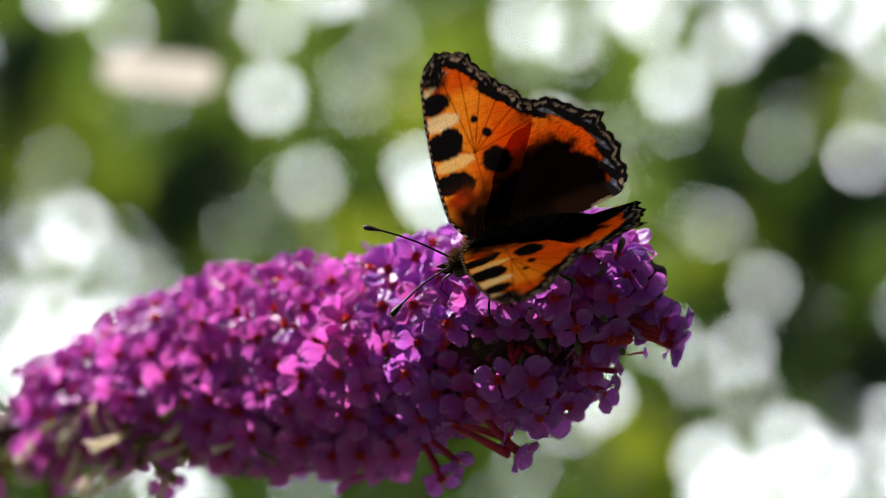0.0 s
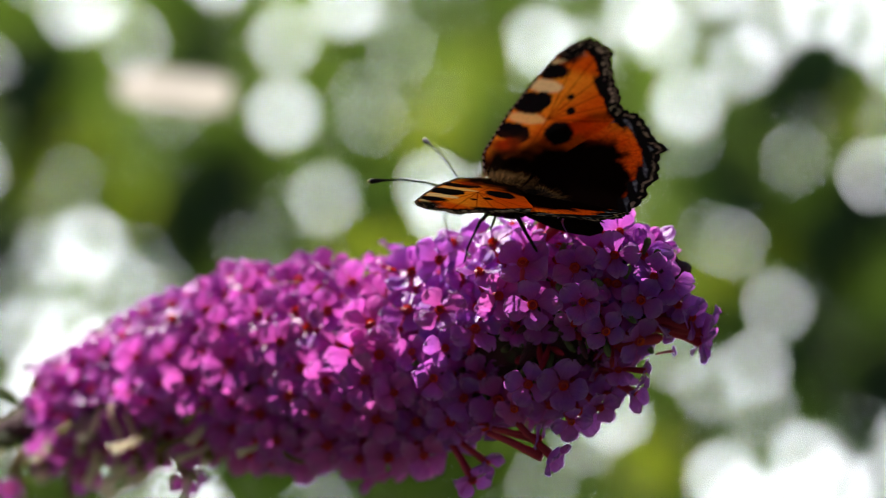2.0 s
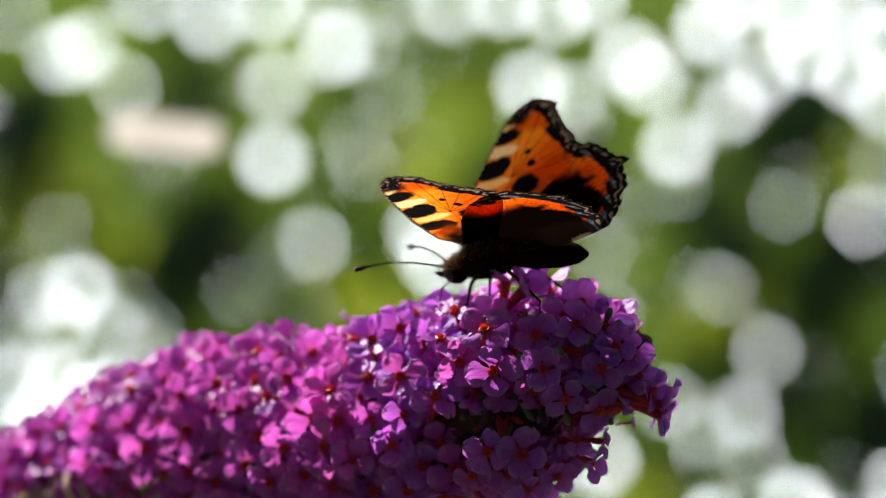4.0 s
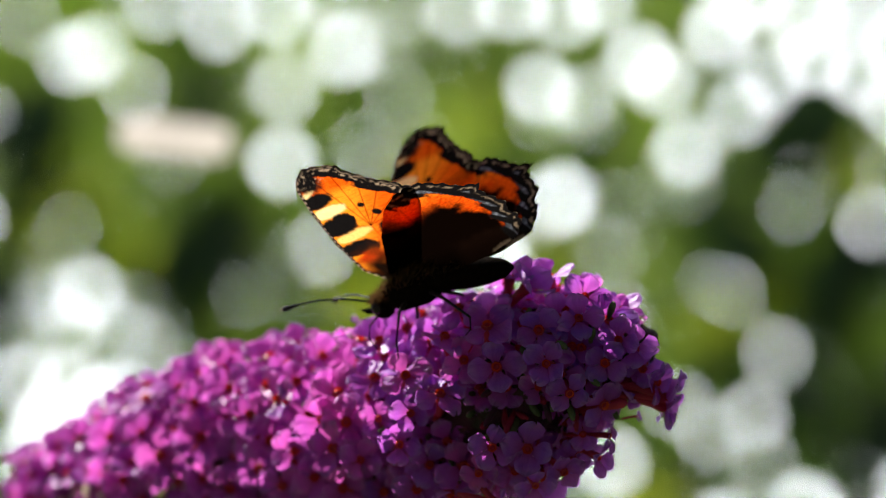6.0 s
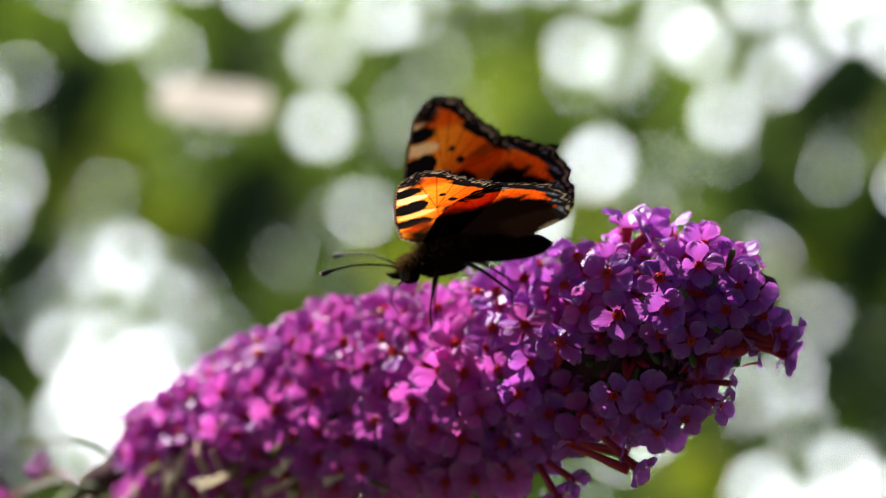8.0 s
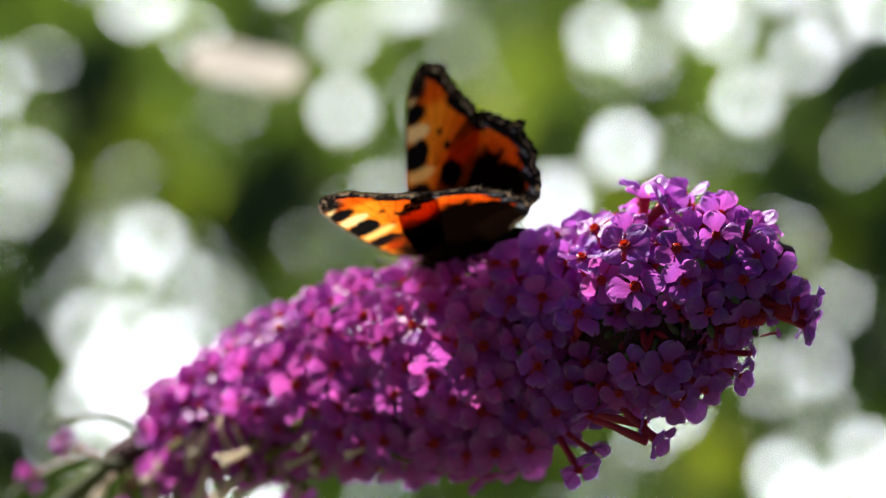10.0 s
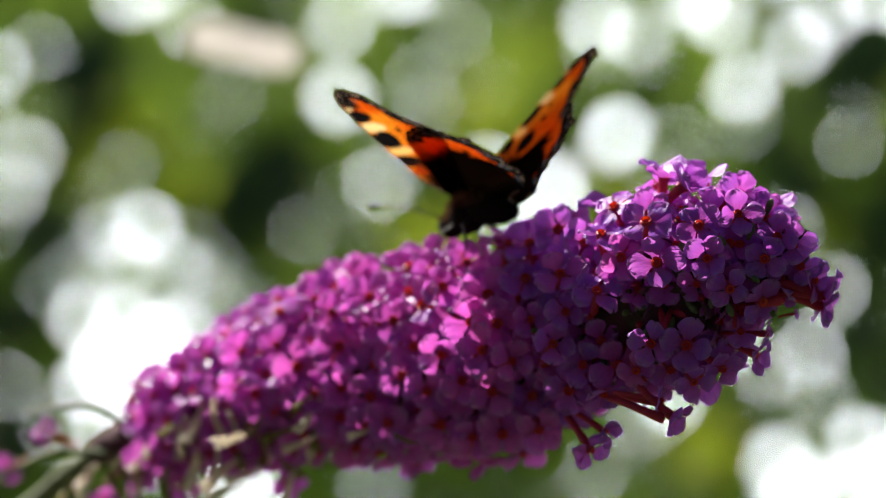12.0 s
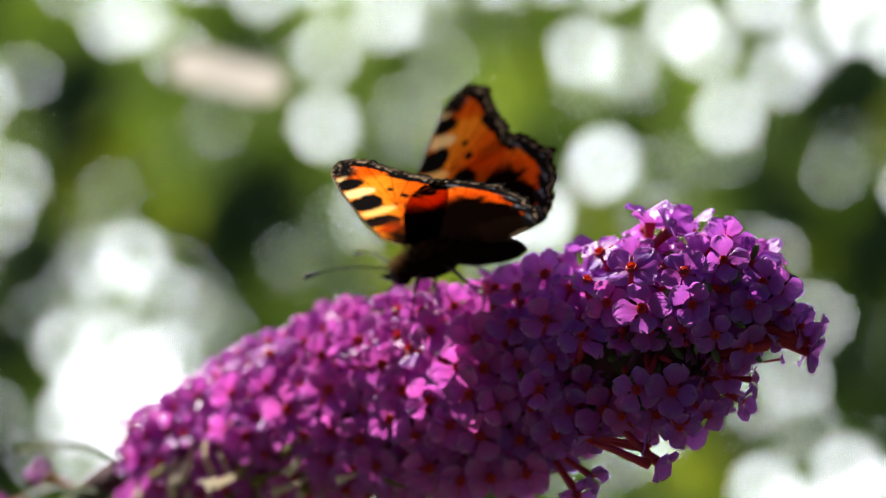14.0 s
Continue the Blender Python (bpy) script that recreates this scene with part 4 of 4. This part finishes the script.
def butterfly():
    rng = random.Random(3)
    b = new("butterfly")
    tagged(b, "small orange butterfly with black blotches and blue-spotted dark wing rims", "butterfly")
    part_of("thorax", blob_mesh("thorax", (0, 3.8 * MM, -1.1 * MM), (2.0 * MM, 4.2 * MM, 2.3 * MM), BODY, 0.12), b, label="black furry thorax")
    ab = scaled([(0, 1.8, -0.6), (0, -0.5, -0.9), (0, -3, -1.5), (0, -5.5, -2.0), (0, -7.6, -2.4), (0, -8.8, -2.6)])
    part_of("abdomen", tube_mesh("abdomen", ab, [MM * r for r in (1.6, 1.9, 1.9, 1.65, 1.15, 0.3)], BODY, 14), b, label="dark tapering abdomen")
    part_of("fur", fur_mesh(rng, 3000, [((0, 3.8, -1.1), (2.0, 4.1, 2.3), (0, -0.8, 0.2)), ((0, 2.4, -0.6), (2.4, 3.4, 2.0), (0, -1.2, 0.2)), ((0, -1.5, -1.2), (1.6, 3.0, 1.5), (0, -1.2, 0.1)), ((0, 8.2, -2.0), (1.1, 1.1, 1.1), (0, 0.2, 0.4))], 1.5), b,
            label="fine brown hair on the back")
    head = part_of("head", blob_mesh("head", (0, 8.2 * MM, -2.0 * MM), (1.45 * MM, 1.4 * MM, 1.45 * MM), BODY, 0.1), b, label="dark hairy head")
    for s in (-1, 1):
        part_of("eye", blob_mesh("eye", (s * 1.05 * MM, 8.6 * MM, -2.0 * MM), (0.62 * MM, 0.75 * MM, 0.82 * MM), EYE_MAT), head, label="glossy dark eye")
        part_of("palp", tube_mesh("palp", scaled([(s * 0.35, 9.0, -2.3), (s * 0.4, 10.1, -2.0), (s * 0.3, 10.9, -1.6)]), [0.32 * MM, 0.34 * MM, 0.06 * MM], BODY, 7), head)
        a0, a1 = Vector((s * 0.5, 8.9, -1.3)), Vector((s * 7.2, 17.4, 1.0))
        path = [a0 + (a1 - a0) * u + Vector((0, 0, 0.8 * math.sin(u * math.pi))) for u in (0, 0.2, 0.4, 0.6, 0.8, 0.87, 0.93, 0.98, 1.0)]
        ant = part_of("antenna", tube_mesh("antenna", scaled(path), [MM * r for r in (0.13, 0.12, 0.11, 0.11, 0.12, 0.22, 0.34, 0.32, 0.14)], CHITIN, 8), b, label="thin black antenna with a club")
        part_of("club_tip", blob_mesh("club_tip", a1 * MM, (0.16 * MM, 0.16 * MM, 0.16 * MM), CLUB_TIP, 0, 6, 8), ant, label="buff tip of the club")
        for y0, y1, x1, z1 in ((4.6, 6.6, 3.4, -8.5), (1.6, -3.2, 3.6, -8.0)):
            leg = scaled([(s * 1.0, y0, -2.2), (s * 2.6, 0.6 * y0 + 0.4 * y1, -3.4), (s * (x1 - 0.2), y1, -6.6), (s * x1, y1 + 0.3, z1), (s * (x1 + 0.5), y1 + 0.9, z1 - 0.5)])
            part_of("leg", tube_mesh("leg", leg, [MM * r for r in (0.28, 0.22, 0.14, 0.09, 0.06)], CHITIN, 7), b, label="thin jointed black leg")
    part_of("proboscis", tube_mesh("proboscis", scaled([(0, 9.0, -2.8), (0, 10.6, -3.6), (0, 11.2, -5.0), (0, 10.6, -6.6)]), [MM * r for r in (0.14, 0.11, 0.09, 0.06)], CHITIN, 6), b)
    wings = []
    for s in (1, -1):
        f = part_of("forewing", wing_mesh("forewing", FW_OUTLINE, (0.4, 4.4), s, forewing_colours, 6, 14, 0.25), b, hinge(s, 30), "orange forewing with black blotches and cream bars")
        h = part_of("hindwing", wing_mesh("hindwing", HW_OUTLINE, (0.3, 0.5), s, hindwing_colours, 4, 16, -0.15), b, hinge(s, 30), "orange hindwing with dark base and blue-spotted rim")
        wings.append((s, f, h))
    return b, wings


ground()
backdrop()
hedge()
shade_hedge()
hanging_leaf = pale_leaf()
branch()
spike = flower_spike()
insect, wings = butterfly()


def motions():
    leaf_turn = pose(0, 0, 0, -42, 0, 0)
    walk(hanging_leaf, [(t, pose(x, y, z, 0, ry, 0) @ leaf_turn) for t, x, y, z, ry in [
        (0, -0.0514, 0.27, 1.2312, 2), (6.5, -0.0510, 0.27, 1.2313, 2), (8.7, -0.0507, 0.27, 1.2316, 3), (10.8, -0.0489, 0.27, 1.2363, 8), (14, -0.0494, 0.27, 1.2363, 9)]])
    walk(spike, [(t, pose(x, y, z, rx, ry, rz)) for t, x, y, z, rx, ry, rz in [
        (0, 0.01027, 0.00000, 1.18474, 0.00, -0.00, 0.00),
        (0.5, 0.01074, 0.00032, 1.18617, 1.41, -1.09, 0.17),
        (1, 0.00931, 0.00044, 1.18538, 2.27, -1.77, -0.22),
        (1.5, 0.01005, 0.00077, 1.18502, 2.57, -1.67, 0.56),
        (2, 0.01226, 0.00061, 1.18619, 2.71, -1.93, 1.63),
        (2.5, 0.01196, 0.00038, 1.18716, 1.96, -1.59, 2.40),
        (3, 0.00718, 0.00010, 1.18516, 3.47, -2.38, 1.77),
        (3.5, 0.00751, 0.00006, 1.18491, 1.29, -1.05, 1.39),
        (4, 0.00877, 0.00001, 1.18379, 0.30, -0.40, 2.28),
        (4.2, 0.00743, 0.00005, 1.18269, 1.18, -1.22, 1.61),
        (6.3, 0.00866, 0.00007, 1.18482, -0.85, -1.67, 0.57),
        (6.5, 0.01253, 0.00029, 1.18469, -0.79, -1.90, 0.94),
        (7, 0.01203, 0.00002, 1.18447, -1.29, -1.34, 0.64),
        (7.5, 0.01349, 0.00026, 1.18471, -1.30, -1.63, 0.64),
        (8, 0.01777, 0.00068, 1.18652, -1.16, -2.11, 0.98),
        (8.5, 0.02061, 0.00105, 1.18686, -1.09, -2.00, 0.95),
        (8.7, 0.01690, 0.00044, 1.18786, -1.52, -2.21, 0.14),
        (10.8, 0.01805, -0.00061, 1.18798, -0.56, -2.78, 1.50),
        (11, 0.01948, -0.00036, 1.18798, -1.24, -2.73, 1.91),
        (11.5, 0.02248, -0.00046, 1.18926, -3.24, -1.09, 1.97),
        (12, 0.01998, -0.00101, 1.18938, -3.46, -1.22, 3.48),
        (12.5, 0.01845, -0.00169, 1.18871, -3.70, -1.06, 3.77),
        (13, 0.02187, -0.00122, 1.18795, -3.27, -0.70, 3.96),
        (13.5, 0.02329, -0.00107, 1.18702, -3.66, -0.79, 3.52),
        (14, 0.01990, -0.00090, 1.18733, -2.93, -1.35, 2.69),
    ]])
    # seconds, place, turn, how far the far and the near wings are raised, how far the hindwings and forewings are swept forward
    rows = [
        (0, 0.00940, -0.00276, 1.20214, -24.7, -43.6, 108.0, 21, 27, 0.2, 1.6),
        (0.5, 0.01030, -0.00552, 1.20347, -21.9, -39.3, 106.8, 21, 19, 0.8, 1.8),
        (0.8, 0.00837, -0.00122, 1.20502, -1.7, -47.1, 94.0, 24, 23, 0.3, 0.7),
        (1, 0.00891, 0.00001, 1.20320, 4.9, -50.0, 84.9, 22, 21, 0.0, 0.0),
        (1.2, 0.00761, 0.00146, 1.20330, 17.3, -53.4, 56.2, 55, 52, 1.2, 1.0),
        (1.5, 0.00690, 0.00154, 1.20482, 14.4, -37.8, 70.5, 26, 22, 2.9, 2.5),
        (1.7, 0.00512, 0.00377, 1.20573, -2.0, -28.0, 69.9, 34, 26, 0.7, 0.9),
        (2, 0.00866, 0.00593, 1.20814, 11.8, -21.3, 62.4, 27, 13, -2.7, -1.5),
        (2.2, 0.00702, 0.00791, 1.20769, -2.0, -30.1, 52.9, 54, 45, -3.9, -1.8),
        (2.5, 0.00733, 0.00621, 1.20839, -6.9, -24.6, 57.1, 46, 36, -5.8, -2.3),
        (2.8, 0.00545, 0.00707, 1.20941, 35.9, -22.9, 38.4, 30, 22, -1.0, -1.4),
        (3, 0.00631, 0.00685, 1.21016, 37.8, -8.3, 41.1, 31, 28, 2.2, -0.8),
        (3.2, 0.00575, 0.00637, 1.21071, 30.2, 0.5, 35.1, 19, 11, -0.8, -1.4),
        (3.3, 0.00702, 0.00480, 1.21026, 20.0, 1.1, 44.2, 38, 28, -2.3, -1.8),
        (3.5, 0.00866, 0.00239, 1.20927, 13.7, 3.4, 56.9, 40, 33, -5.4, -2.4),
        (3.7, 0.00917, 0.00536, 1.20866, 10.1, 6.4, 56.6, 42, 35, -3.1, -1.4),
        (4, 0.00790, 0.00752, 1.20781, -8.6, -11.6, 63.5, 36, 28, 0.3, 0.1),
        (4.2, 0.00794, 0.00774, 1.20772, 4.5, -1.0, 59.6, 38, 30, 0.7, 0.3),
        (6.3, -0.00244, 0.00958, 1.20520, -18.9, -3.9, 71.1, 47, 35, 5.3, 3.2),
        (6.5, 0.00131, 0.00926, 1.20556, -18.1, -3.0, 74.8, 47, 35, 5.7, 3.5),
        (6.7, 0.00277, 0.01115, 1.20719, -7.9, -0.1, 77.5, 42, 32, 5.8, 1.7),
        (7, 0.00101, 0.01229, 1.20622, 0.6, 0.1, 82.7, 37, 27, 6.1, -0.9),
        (7.2, -0.00261, 0.01383, 1.20315, -17.2, -1.7, 83.3, 40, 27, 4.3, -1.1),
        (7.5, -0.00358, 0.01401, 1.20278, -40.9, -16.8, 92.6, 47, 24, 1.7, -1.3),
        (7.8, -0.00418, 0.01344, 1.20426, -15.6, -11.7, 87.8, 38, 23, 3.0, -1.8),
        (8, -0.00239, 0.01335, 1.20457, -13.4, -8.8, 86.5, 39, 26, 3.9, -2.1),
        (8.2, -0.00026, 0.01527, 1.20278, -18.2, -11.4, 80.1, 25, 11, 3.9, -0.4),
        (8.5, -0.00249, 0.01692, 1.20138, -33.4, -16.1, 81.7, 41, 20, 3.9, 2.1),
        (8.7, -0.00582, 0.01929, 1.20241, -30.9, -13.6, 81.5, 45, 26, 3.6, 1.1),
        (10.8, -0.00629, 0.03197, 1.20212, -17.5, -30.4, 53.2, 54, 42, 0.0, -9.1),
        (11, -0.00432, 0.03274, 1.20204, -19.5, -20.8, 52.5, 54, 41, -0.3, -10.1),
        (11.3, -0.00173, 0.03116, 1.20423, -1.6, -18.0, 55.2, 43, 27, 0.9, -10.2),
        (11.5, -0.00028, 0.03219, 1.20723, 7.0, -5.2, 47.5, 44, 23, 1.8, -10.2),
        (11.7, 0.00019, 0.02986, 1.20856, 10.0, -4.5, 36.6, 31, 11, -0.9, -12.8),
        (12, -0.00351, 0.02903, 1.20595, -8.7, 8.3, 26.0, 60, 21, -4.8, -16.6),
        (12.2, -0.00573, 0.02615, 1.20490, -18.8, 1.7, 14.1, 76, 44, -5.5, -16.3),
        (12.5, -0.00445, 0.02468, 1.20456, -22.1, 8.7, 11.2, 80, 37, -6.5, -15.9),
        (12.7, -0.00354, 0.02789, 1.20477, -11.3, 6.6, 17.9, 77, 41, -4.0, -14.9),
        (13, -0.00221, 0.03305, 1.20592, 5.5, 3.8, 47.3, 53, 32, -0.1, -13.5),
        (13.2, -0.00143, 0.03036, 1.20794, 10.3, -0.4, 55.0, 45, 28, 1.5, -9.7),
        (13.5, -0.00205, 0.02794, 1.20506, 2.5, -3.2, 62.0, 48, 33, 3.9, -4.1),
        (13.6, -0.00263, 0.02765, 1.20304, -10.8, -10.5, 62.0, 47, 36, 2.8, -4.2),
        (14, -0.00503, 0.02396, 1.20425, -12.5, -11.6, 65.0, 44, 34, -1.4, -4.9),
    ]
    walk(insect, [(t, pose(x, y, z, rx, ry, rz)) for t, x, y, z, rx, ry, rz, *_ in rows])
    for s, fore, hind in wings:
        for wing, sweep in ((fore, 10), (hind, 9)):
            walk(wing, [(r[0], hinge(s, r[7] if s > 0 else r[8]) @ pose(0, 0, 0, 0, 0, s * r[sweep])) for r in rows])


motions()
